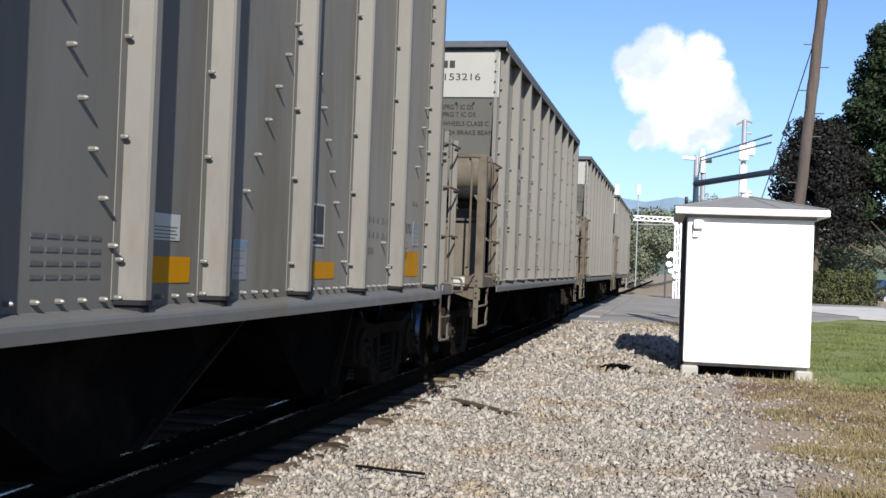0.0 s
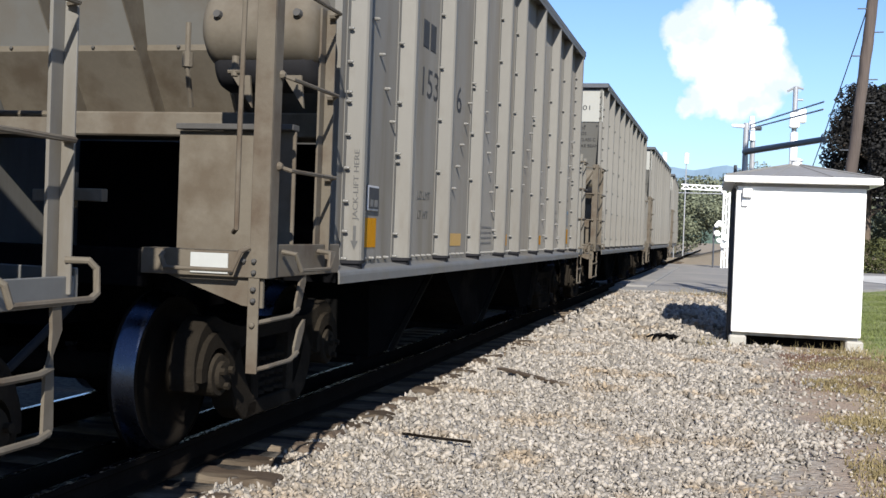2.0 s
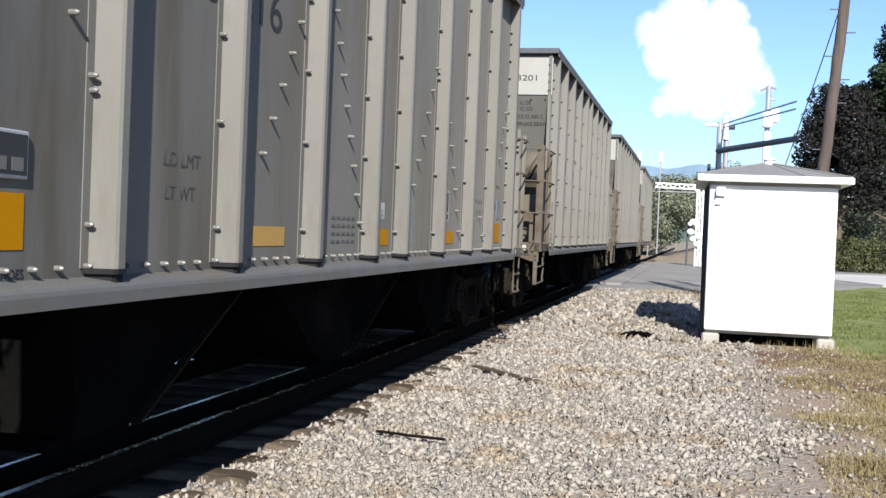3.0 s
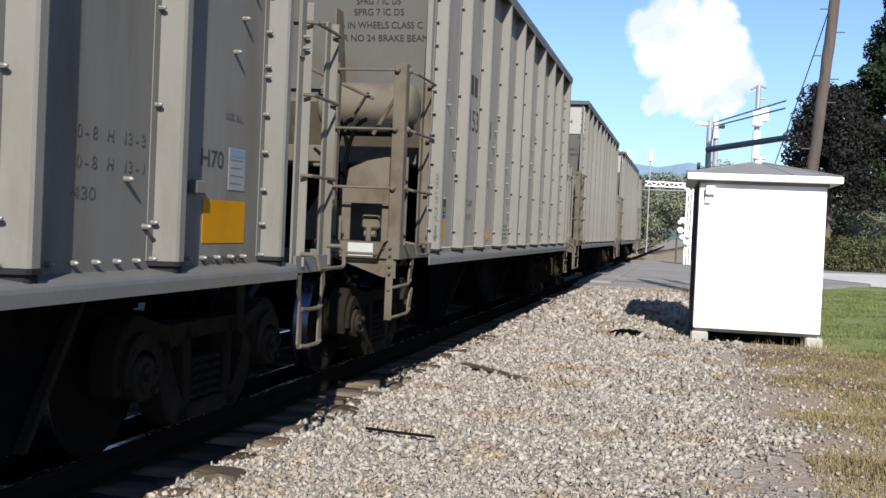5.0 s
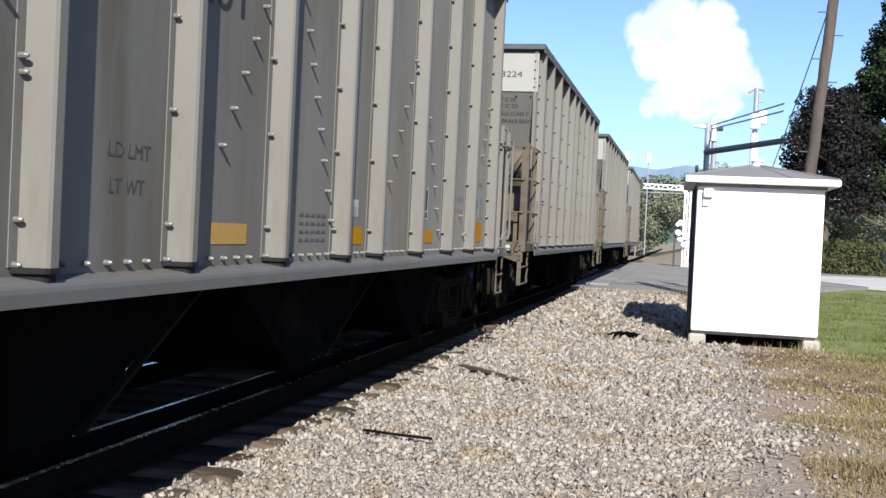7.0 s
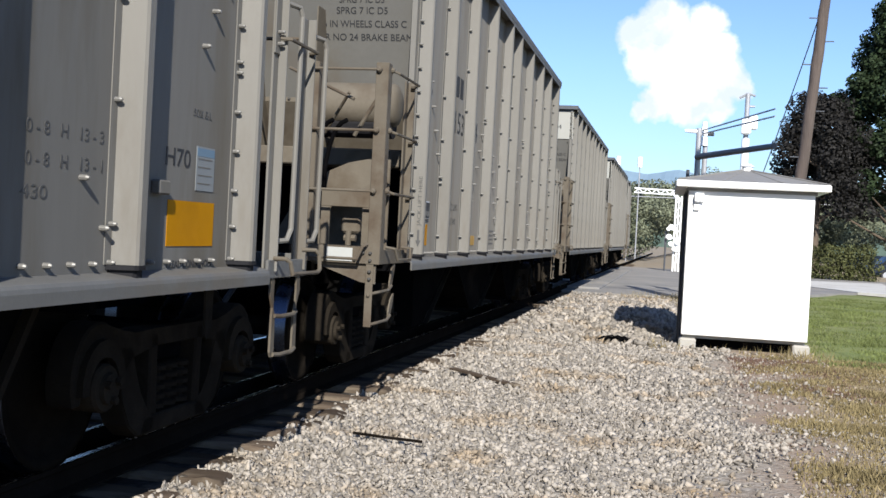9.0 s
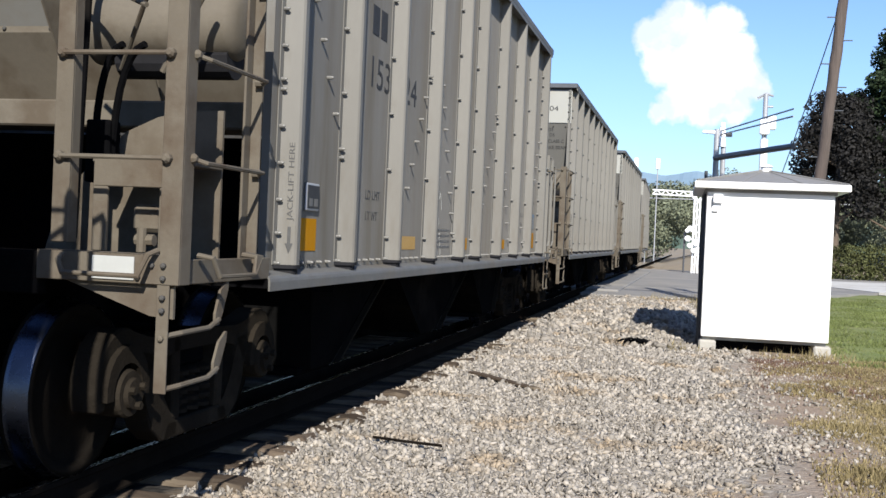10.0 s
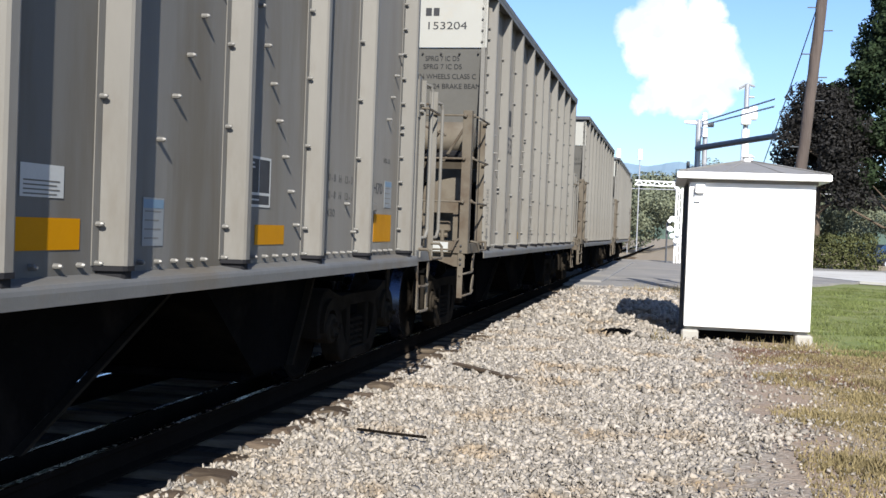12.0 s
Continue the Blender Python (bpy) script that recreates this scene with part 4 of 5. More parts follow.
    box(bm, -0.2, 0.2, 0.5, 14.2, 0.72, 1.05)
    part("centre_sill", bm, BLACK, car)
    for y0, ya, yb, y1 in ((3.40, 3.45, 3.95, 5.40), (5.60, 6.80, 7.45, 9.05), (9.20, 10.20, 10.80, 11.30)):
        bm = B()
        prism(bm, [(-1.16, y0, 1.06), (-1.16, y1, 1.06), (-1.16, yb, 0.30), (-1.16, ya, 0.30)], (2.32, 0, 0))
        chute = part("hopper_chute", bm, CHUTE, car, "grimy discharge chute, blackened for the shade under the car")
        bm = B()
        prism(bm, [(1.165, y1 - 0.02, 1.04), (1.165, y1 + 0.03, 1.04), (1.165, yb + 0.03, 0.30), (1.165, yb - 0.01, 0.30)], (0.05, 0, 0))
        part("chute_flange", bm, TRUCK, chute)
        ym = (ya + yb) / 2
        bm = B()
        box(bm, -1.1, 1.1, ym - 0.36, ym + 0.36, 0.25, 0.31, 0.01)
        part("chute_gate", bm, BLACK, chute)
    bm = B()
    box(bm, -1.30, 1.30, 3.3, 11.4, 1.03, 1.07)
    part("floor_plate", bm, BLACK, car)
    for y0, y1 in ((-0.16, 0.55), (14.15, 14.84)):
        bm = B()
        box(bm, -0.09, 0.09, y0, y1, 0.80, 0.96, 0.02)
        ye = y0 if y0 < 0 else y1 - 0.3
        box(bm, -0.17, 0.17, ye, ye + 0.3, 0.74, 1.02, 0.04)
        part("coupler", bm, TRUCK, car)
        bm = B()
        d = -1 if y0 < 0 else 1
        ym = 0.5 if y0 < 0 else 14.15
        pipe(bm, [(0.35, ym, 0.85), (0.35, ym + d * 0.25, 0.70), (0.30, ym + d * 0.5, 0.52), (0.22, ym + d * 0.64, 0.50)], 0.025)
        part("air_hose", bm, RUBBER, car)
    for yc in (1.75, 12.93):
        build_truck(car, yc)
    # markings
    for y0, y1, z0, z1, mat, nm in ((2.05, 2.54, 1.21, 1.42, YELLOW, "reflector"), (4.68, 5.15, 1.21, 1.325, PALE, "reflector"), (6.94, 7.41, 1.20, 1.33, YELLOW, "reflector"),
                                    (9.33, 9.81, 1.205, 1.325, YELLOW, "reflector"), (11.88, 12.42, 1.21, 1.44, YELLOW, "reflector"), (12.18, 12.40, 1.50, 1.73, BLUEPAPER, "sticker"),
                                    (7.95, 8.16, 1.21, 1.44, BLUEPAPER, "sticker"), (6.98, 7.28, 1.41, 1.54, WHITEPAPER, "sticker"), (2.06, 2.24, 1.50, 1.76, BLUEPAPER, "sticker")):
        p = part(nm, plate(B(), y0, y1, z0, z1), mat, car)
        if mat is BLUEPAPER:
            part("sticker_header", plate(B(), y0 + 0.006, y1 - 0.006, z1 - 0.05, z1 - 0.008, 1.4856, 0.001), BLUEINK, p, "light blue printed header")
        if nm == "sticker":
            bm = B()
            for k in range(4):
                zz = z1 - 0.062 - k * (z1 - z0 - 0.06) / 4
                plate(bm, y0 + 0.02, y1 - 0.03 - 0.02 * (k % 2), zz - 0.006, zz, 1.4858, 0.001)
            tagged(part("print_line", bm, SHEET, p), kind="stuff")
    bm = B()
    for y0, y1, z0, z1 in ((9.18, 9.55, 1.43, 1.445), (9.18, 9.55, 1.715, 1.73), (9.18, 9.195, 1.43, 1.73), (9.535, 9.55, 1.43, 1.73), (9.36, 9.368, 1.50, 1.73), (9.18, 9.55, 1.50, 1.516), (9.21, 9.29, 1.685, 1.695), (9.21, 9.30, 1.660, 1.670), (9.21, 9.37, 1.468, 1.478)):
        plate(bm, y0, y1, z0, z1, 1.4856, 0.001)
    consol = part("stencil_box", plate(B(), 9.18, 9.55, 1.43, 1.73), INK, car, "black stencil box with white lines")
    part("stencil_line", bm, WHITEPAPER, consol)
    bm = B()
    box(bm, 1.482, 1.500, 2.30, 2.54, 1.47, 1.65, 0.006)
    tag = part("tag_bracket", bm, GALV, car, "small metal tag bracket")
    bm = B()
    box(bm, 1.501, 1.504, 2.315, 2.525, 1.485, 1.635)
    part("tag_plate", bm, INK, tag)
    for y0, y1 in ((2.34, 2.40), (2.43, 2.50)):
        bm = B()
        box(bm, 1.5045, 1.506, y0, y1, 1.50, 1.55)
        part("tag_slot", bm, SILL, tag)
    bm = B()
    box(bm, 1.482, 1.53, 11.70, 11.82, 1.46, 1.53, 0.008)
    part("tie_bracket", bm, SHEET, car)
    bm = B()
    for k in range(4):
        for j in range(5):
            plate(bm, 6.0 + 0.11 * j, 6.085 + 0.11 * j, 1.225 + 0.055 * k, 1.243 + 0.055 * k)
    tagged(part("stencil_line", bm, FAINT, car), kind="stuff")
    text_mesh("lettering", "LD LMT", 0.10, FADED, car, on_side(1.4835, 3.60, 1.60), 0.38)
    text_mesh("lettering", "LT WT", 0.10, FADED, car, on_side(1.4835, 3.62, 1.44), 0.31)
    text_mesh("lettering", "H70", 0.13, INK, car, on_side(1.4835, 11.83, 1.61), 0.27)
    text_mesh("lettering", "0 - 8   H   13 - 3", 0.078, FADED, car, on_side(1.4835, 10.68, 1.655), 0.57)
    text_mesh("lettering", "0 - 8   H   13 - 1", 0.078, FADED, car, on_side(1.4835, 10.68, 1.53), 0.57)
    for y in (2.02, 11.89):
        text_mesh("lettering", "TREAD COND SHOES", 0.052, INK, car, on_side(1.4835, y, 1.102), 0.53)
    text_mesh("lettering", "50% E/L", 0.055, FADED, car, on_side(1.4835, 12.12, 1.88), 0.22)
    text_mesh("lettering", "430", 0.078, FADED, car, on_side(1.4835, 10.66, 1.40), 0.18)
    lean = math.atan2(0.033, 0.101)
    m = Matrix.Translation((1.570, 1.8795, 1.40)) @ Matrix.Rotation(lean, 4, "Z") @ Matrix(((0, -1, 0, 0), (0, 0, -1, 0), (1, 0, 0, 0), (0, 0, 0, 1)))
    text_mesh("lettering", "JACK-LIFT HERE", 0.048, FADED, car, m, 0.47)
    bm = B()
    along = Vector((-math.cos(lean), -math.sin(lean), 0))
    out = Vector((math.sin(lean), -math.cos(lean), 0)) * 0.002
    q = Vector((1.555, 1.8755, 1.20))
    prism(bm, [q + out + along * a + Vector((0, 0, z)) for a, z in ((-0.010, 0.16), (0.010, 0.16), (0.010, 0.06), (0.024, 0.06), (0, 0), (-0.024, 0.06), (-0.010, 0.06))], out)
    part("arrow_mark", bm, FADED, car)
    tilt = Matrix.Rotation(math.atan2(0.28, 1.07), 4, "X")
    for words, z, w in (("SPRG 7 IC D5", 3.37, 0.50), ("SPRG 7 IC D5", 3.47, 0.44), ("36 IN WHEELS CLASS C", 3.25, 0.86), ("AAR NO 24 BRAKE BEAM", 3.13, 0.98)):
        yy = 1.70 + 0.02 + (3.63 - z) * 0.28 / 1.07 - 0.004
        text_mesh("lettering", words, 0.09, INK, car, Matrix.Translation((0.92 - w / 2, yy, z)) @ tilt @ on_end(0, 0, 0), w)
    tagged(car, "grey open-top coal hopper car with beige ribs", "freight car", "hopper cars of the train")
    return car


def number_car(car, digits):
    text_mesh("lettering", digits, 0.135, INK, car, on_end(0.70, 1.697, 3.86), 0.50)
    text_mesh("lettering", digits[:3], 0.34, INK, car, on_side(1.4835, 3.56, 2.46), 0.50)
    text_mesh("lettering", digits[3:], 0.34, INK, car, on_side(1.4835, 4.36, 2.46), 0.62)
    for y in (3.62, 3.84):
        part("reporting_mark_bar", plate(B(), y, y + 0.17, 2.86, 3.08), INK, car)
    for x in (0.70, 0.80):
        bm = B()
        box(bm, x, x + 0.075, 1.697, 1.699, 4.03, 4.13)
        part("reporting_mark_bar", bm, INK, car)


CAR_L, CAR_Y = 15.0, 12.74
cars = {}
tank_car = build_car("tank")
ladder_car = build_car("ladder")
cars[0], cars[1] = tank_car, ladder_car
cars[-1] = copy_thing(tank_car, pose(0, 0, 0))
for i in (2, 3, 4, 5, 6):
    cars[i] = copy_thing(ladder_car, pose(0, 0, 0))
for i, digits in ((0, "153216"), (1, "153201"), (2, "153224"), (3, "153204")):
    number_car(cars[i], digits)
cars[0]["label"] = "grey coal hopper car with an air reservoir on its end"


def scribble():
    """Loose white chalk marks on one panel."""
    rnd = random.Random(11)
    bm = B()
    for k in range(30):
        y, z, a = 5.72 + rnd.uniform(0.0, 0.32), rnd.uniform(1.32, 1.86), rnd.uniform(0, 6)
        y += (1.86 - z) * 0.15
        pts = []
        for j in range(rnd.randint(6, 11)):
            a += rnd.uniform(-0.5, 1.3)
            y += 0.022 * math.cos(a)
            z += 0.026 * math.sin(a)
            pts.append((1.4835, y, z))
        pipe(bm, pts, 0.0016, 3)
    tagged(part("chalk_mark", bm, WHITEPAPER, cars[2], "white chalk scribble"), kind="stuff")


scribble()


# ---- trackside things ----
def build_shed():
    shed = new("signal_shed")
    shed.matrix_basis = pose(0.155, 16.9, 0, 0, 0, 0.7)
    W, D, Z0, Z1 = 1.85, 2.7, 0.21, 2.46
    bm = B()
    t = 0.1
    box(bm, 0, W, 0, t, Z0, Z1, 0.012)
    part("front_wall", bm, SHEDWHITE, shed)
    bm = B()
    box(bm, 0, W, D - t, D, Z0, Z1, 0.012)
    part("back_wall", bm, SHEDWHITE, shed)
    for x0 in (0.003, W - t - 0.003):
        bm = B()
        box(bm, x0, x0 + t, t + 0.002, D - t - 0.002, Z0, Z1, 0.01)
        part("side_wall", bm, SHEDWHITE, shed)
    bm = B()
    box(bm, 0.02, W - 0.02, 0.09, D - 0.02, Z0 - 0.05, Z0 - 0.003)
    part("floor_slab", bm, CONCRETE, shed)
    bm = B()
    box(bm, 0.2, W - 0.2, 0.30, 0.33, -0.05, Z0 - 0.053)
    part("base_board", bm, BLACK, shed, "dark board under the shed floor")
    bm = B()
    box(bm, -0.19, W + 0.20, -0.19, D + 0.19, Z1 + 0.005, Z1 + 0.105, 0.010)
    part("eaves_slab", bm, SHEDWHITE, shed, "thick white rounded eaves slab")
    bm = B()
    box(bm, -0.03, W + 0.03, -0.03, D + 0.03, Z1 - 0.045, Z1 + 0.004)
    part("frieze", bm, ROOF, shed)
    bm = B()
    e = [(-0.16, -0.16), (W + 0.17, -0.16), (W + 0.17, D + 0.16), (-0.16, D + 0.16)]
    base = [bm.verts.new((x, y, Z1 + 0.107)) for x, y in e]
    c = [(W / 2 - 0.06, D / 2 - 0.06), (W / 2 + 0.06, D / 2 - 0.06), (W / 2 + 0.06, D / 2 + 0.06), (W / 2 - 0.06, D / 2 + 0.06)]
    top = [bm.verts.new((x, y, Z1 + 0.38)) for x, y in c]
    for i in range(4):
        bm.faces.new((base[i], base[(i + 1) % 4], top[(i + 1) % 4], top[i]))
    bm.faces.new(top)
    bm.faces.new(base[::-1])
    roof = part("roof", bm, ROOF, shed, "low grey hipped sheet roof")
    bm = B()
    for (x0, y0), (x1, y1) in zip(e, c):
        rod(bm, (x0, y0, Z1 + 0.113), (x1, y1, Z1 + 0.386), 0.016, seg=6)
    part("hip_cap", bm, ROOF, roof)
    for f in (0.3, 0.7):
        x = -0.16 + f * (W + 0.33)
        bm = B()
        rod(bm, (x, -0.15, Z1 + 0.112), (W / 2 + (f - 0.5) * 0.3, D / 2 - 0.16, Z1 + 0.362), 0.010, seg=5)
        part("roof_seam", bm, ROOF, roof)
    bm = B()
    rod(bm, (W / 2 + 0.02, D / 2, Z1 + 0.35), (W / 2 + 0.02, D / 2, Z1 + 0.45), 0.085, seg=16)
    rod(bm, (W / 2 + 0.02, D / 2, Z1 + 0.45), (W / 2 + 0.02, D / 2, Z1 + 0.49), 0.115, 0.05, seg=16)
    part("roof_vent", bm, WHITESTEEL, shed)
    bm = B()
    box(bm, 0.09, 0.23, -0.12, -0.003, 2.24, 2.38, 0.015)
    prism(bm, [(0.085, -0.05, 2.235), (0.20, -0.05, 2.235), (0.17, -0.05, 2.12), (0.085, -0.05, 2.12)], (0, 0.047, 0))
    part("wall_lamp", bm, WHITESTEEL, shed, "small white wall lamp box")
    for x, y in ((-0.03, -0.01), (W - 0.21, -0.01), (-0.03, D - 0.3), (W - 0.21, D - 0.3)):
        bm = B()
        box(bm, x, x + 0.26, y, y + 0.3, -0.08, Z0 - 0.052, 0.025)
        for v in bm.verts:
            v.co += Vector((noise.noise(v.co * 7), noise.noise(v.co * 7 + Vector((5, 0, 0))), 0)) * 0.012
        part("footing_block", bm, CONCRETE, shed, "rough concrete footing block")
    bm = B()
    rod(bm, (-0.022, 0.4, 0.0), (-0.022, 0.4, 2.40), 0.02)
    rod(bm, (-0.03, 1.0, 0.0), (-0.03, 1.0, 2.40), 0.028)
    box(bm, -0.06, -0.002, 1.2, 1.6, 1.2, 1.8, 0.01)
    part("conduit", bm, DARKSTEEL, shed)
    tagged(shed, "small white concrete signal shed on footing blocks", "shed")


def build_pole():
    pole = new("utility_pole")
    base, top = Vector((2.06, 22.0, -0.2)), Vector((2.81, 22.0, 9.4))
    bm = B()
    rod(bm, base, top, 0.128, 0.085, seg=18)
    long_edges = [e for e in bm.edges if e.calc_length() > 5]
    bmesh.ops.subdivide_edges(bm, edges=long_edges, cuts=60)
    for v in bm.verts:
        q = Vector((v.co.x * 6, v.co.y * 6, v.co.z * 3))
        v.co += Vector((noise.noise(q), noise.noise(q + Vector((9, 0, 0))), 0)) * 0.018
    part("pole", bm, POLEWOOD, pole)
    for z, s in ((3.4, -1), (4.3, 1), (4.75, 1), (5.2, -1), (5.65, 1), (6.1, -1)):
        bm = B()
        p = base.lerp(top, (z + 0.2) / 9.6)
        rod(bm, p + Vector((s * 0.1, -0.05, 0)), p + Vector((s * 0.26, -0.06, 0)), 0.012, seg=6)
        part("pole_step", bm, DARKSTEEL, pole)
    bm = B()
    box(bm, 1.6, 3.8, 21.85, 21.98, 8.7, 8.82, 0.01)
    part("crossarm", bm, POLEWOOD, pole)
    tagged(pole, "leaning brown wooden utility pole", "utility pole")

    def cable(name, a, b, sag, r, label):
        bm = B()
        a, b = Vector(a), Vector(b)
        pts = [a.lerp(b, k / 14) - Vector((0, 0, sag * 4 * (k / 14) * (1 - k / 14))) for k in range(15)]
        pipe(bm, pts, r, 5)
        tagged(part(name, bm, DARKSTEEL, None), label, "cable")
    cable("guy_cable", (2.58, 22.0, 6.5), (1.9, 27.0, 3.2), 0.05, 0.012, "thin dark guy cable beside the utility pole")
    cable("overhead_cable", (3.7, 21.9, 8.8), (5.2, 8.0, 5.2), 0.2, 0.012, "black overhead cable from the utility pole")


def mast(name, x, y, h, r, mat, label, extras=None, cat="signal mast"):
    ob = new(name)
    bm = B()
    rod(bm, (x, y, -0.1), (x, y, h), r, r * 0.85, seg=12)
    part("mast", bm, mat, ob)
    bm = B()
    box(bm, x - r * 2.2, x + r * 2.2, y - r * 2.2, y + r * 2.2, 0, 0.06, 0.01)
    part("base_plate", bm, mat, ob)
    if extras:
        extras(ob)
    return tagged(ob, label, cat)


def build_masts():
    def gantry_parts(ob):
        bm = B()
        rod(bm, (0.45, 30, 3.98), (1.95, 24.0, 3.79), 0.085, 0.065, seg=10)
        part("beam", bm, DARKSTEEL, ob, "dark steel beam")
        for dz in (0.0, 0.16):
            bm = B()
            rod(bm, (0.53, 30, 4.60 + dz * 0.6), (1.95, 24.4, 4.47 + dz), 0.02, seg=6)
            part("tie_rod", bm, GALV, ob)
        for z0, z1, r in ((4.28, 4.52, 0.10), (4.55, 4.80, 0.095), (4.82, 4.93, 0.07)):
            bm = B()
            rod(bm, (0.60, 29.95, z0), (0.60, 29.95, z1), r, r * 0.85, seg=12)
            part("insulator", bm, WHITESTEEL, ob)
        bm = B()
        rod(bm, (0.50, 30, 4.66), (0.08, 30, 4.68), 0.06, 0.04, seg=8)
        part("side_lamp", bm, WHITESTEEL, ob)
        bm = B()
        rod(bm, (0.58, 30, 4.60), (0.84, 29.9, 4.60), 0.05, 0.06, seg=8)
        part("side_lamp", bm, DARKSTEEL, ob)
        bm = B()
        rod(bm, (0.64, 30, 0.0), (0.64, 30, 4.30), 0.07, seg=10)
        part("brace_post", bm, GALV, ob)
        bm = B()
        rod(bm, (0.22, 30, 0.0), (0.22, 30, 3.62), 0.045, seg=8)
        part("brace_post", bm, DARKSTEEL, ob)
    mast("cantilever_mast", 0.46, 30.0, 4.75, 0.085, GALV, "grey steel cantilever mast with white insulators", gantry_parts)

    def second(ob):
        bm = B()
        rod(bm, (1.68, 29.93, 3.5), (1.68, 29.93, 4.5), 0.10, seg=12)
        part("riser_pipe", bm, WHITESTEEL, ob)
        for x0, x1, z0, z1 in ((1.55, 1.80, 4.62, 5.02), (1.74, 1.96, 4.75, 5.12), (1.60, 1.78, 3.12, 3.42)):
            bm = B()
            box(bm, x0, x1, 29.8, 30.0, z0, z1, 0.03)
            part("junction_box", bm, WHITESTEEL, ob)
        bm = B()
        pipe(bm, [(1.47, 30, 5.60), (1.68, 30, 5.72), (1.88, 30, 5.66)], 0.03, 6)
        part("top_arm", bm, GALV, ob)
        bm = B()
        rod(bm, (1.68, 30, 5.38), (1.88, 30, 5.38), 0.03, seg=6)
        part("top_arm", bm, GALV, ob)
    mast("wire_mast", 1.68, 30.0, 5.72, 0.075, GALV, "grey steel wire mast with white boxes", second)

    def crossing(ob):
        bm = B()
        for k in range(10):
            x0, z = -2.4 + 0.24 * k, 4.36 - 0.006 * k
            for dz in (0.0, 0.24):
                rod(bm, (x0, 61, z + dz), (x0 + 0.24, 61, z - 0.006 + dz), 0.04, seg=6)
            rod(bm, (x0, 61, z + 0.24 * (k % 2)), (x0 + 0.24, 61, z + 0.24 * (1 - k % 2)), 0.03, seg=6)
        rod(bm, (-0.30, 61, 4.40), (0.08, 61, 4.05), 0.10, seg=8)
        part("cantilever_arm", bm, WHITESTEEL, ob)
        bm = B()
        for x in (-0.10, 0.20):
            rod(bm, (x, 61, 0.0), (x, 61, 4.25), 0.055, seg=8)
        for k in range(9):
            rod(bm, (-0.10, 61, 0.5 + 0.42 * k), (0.20, 61, 0.7 + 0.42 * k), 0.022, seg=6)
        part("lattice_mast", bm, WHITESTEEL, ob)
        for x, z, r in ((-0.28, 2.52, 0.13), (-0.42, 2.40, 0.10), (-0.38, 1.96, 0.14), (-0.26, 1.58, 0.12), (0.08, 1.72, 0.15), (0.40, 1.78, 0.12), (-0.05, 1.30, 0.12)):
            bm = B()
            rod(bm, (x, 60.70, z), (x, 60.95, z), r * 0.9, r, seg=14)
            rod(bm, (x, 60.95, z), (x, 60.99, z), r * 1.25, seg=14)
            rod(bm, (x, 60.97, z), (0.05, 61.0, z - 0.06), 0.03, seg=6)
            part("signal_lamp", bm, WHITESTEEL, ob, "white crossing signal lamp housing")
        bm = B()
        box(bm, 0.02, 0.48, 60.9, 61.1, 1.16, 1.52, 0.02)
        part("gate_box", bm, WHITESTEEL, ob)
        bm = B()
        box(bm, -0.62, -0.48, 60.98, 61.10, 1.5, 2.3, 0.02)
        part("relay_case", bm, DARKSTEEL, ob)
        bm = B()
        rod(bm, (-0.55, 61.04, 0.0), (-0.55, 61.04, 1.5), 0.05, seg=8)
        part("case_post", bm, DARKSTEEL, ob)
    mast("crossing_signal", 0.05, 61.0, 4.05, 0.045, WHITESTEEL, "white level crossing signal with a cantilever arm", crossing, "crossing signal")
    for x in (-4.97, -3.21):
        def lamp_top(ob, x=x):
            bm = B()
            rod(bm, (x, 90, 7.75), (x, 90, 8.6), 0.19, seg=12)
            part("lamp_head", bm, WHITESTEEL, ob)
        mast("lamp_mast", x, 90.0, 7.8, 0.055, GALV, "tall thin mast with a white cylindrical head", lamp_top)
    bm = B()
    rod(bm, (-40, 91, 5.4), (14, 91, 5.4), 0.04, seg=6)
    for x in range(-39, 14, 5):
        rod(bm, (x, 91, 0), (x, 91, 5.5), 0.05, seg=6)
    tagged(part("far_pole_line", bm, GALV, None), "thin grey rail and posts before the far woods", "fence")


def leaf_cloud(rng, centres, radii, count, size, squash=0.8):
    """Small two-sided leaf quads scattered in the outer shells of many clumps."""
    centres, radii = np.array(centres, float), np.array(radii, float)
    pick = rng.choice(len(centres), count, p=radii ** 2 / (radii ** 2).sum())
    d = rng.normal(size=(count, 3))
    d /= np.linalg.norm(d, axis=1)[:, None]
    r = radii[pick] * (0.55 + 0.55 * rng.random(count) ** 0.6)
    c = centres[pick] + d * r[:, None] * np.array([1, 1, squash])
    n = d + rng.normal(size=(count, 3)) * 0.6 + np.array([0, 0, 0.4])
    n /= np.linalg.norm(n, axis=1)[:, None]
    a = np.cross(n, rng.normal(size=(count, 3)))
    a /= np.linalg.norm(a, axis=1)[:, None]
    b = np.cross(n, a)
    s = size * (0.6 + 0.8 * rng.random(count))[:, None]
    v = np.stack([c - a * s, c - b * s * 0.55, c + a * s, c + b * s * 0.55], 1).reshape(-1, 3)
    return v, np.arange(count * 4).reshape(-1, 4)


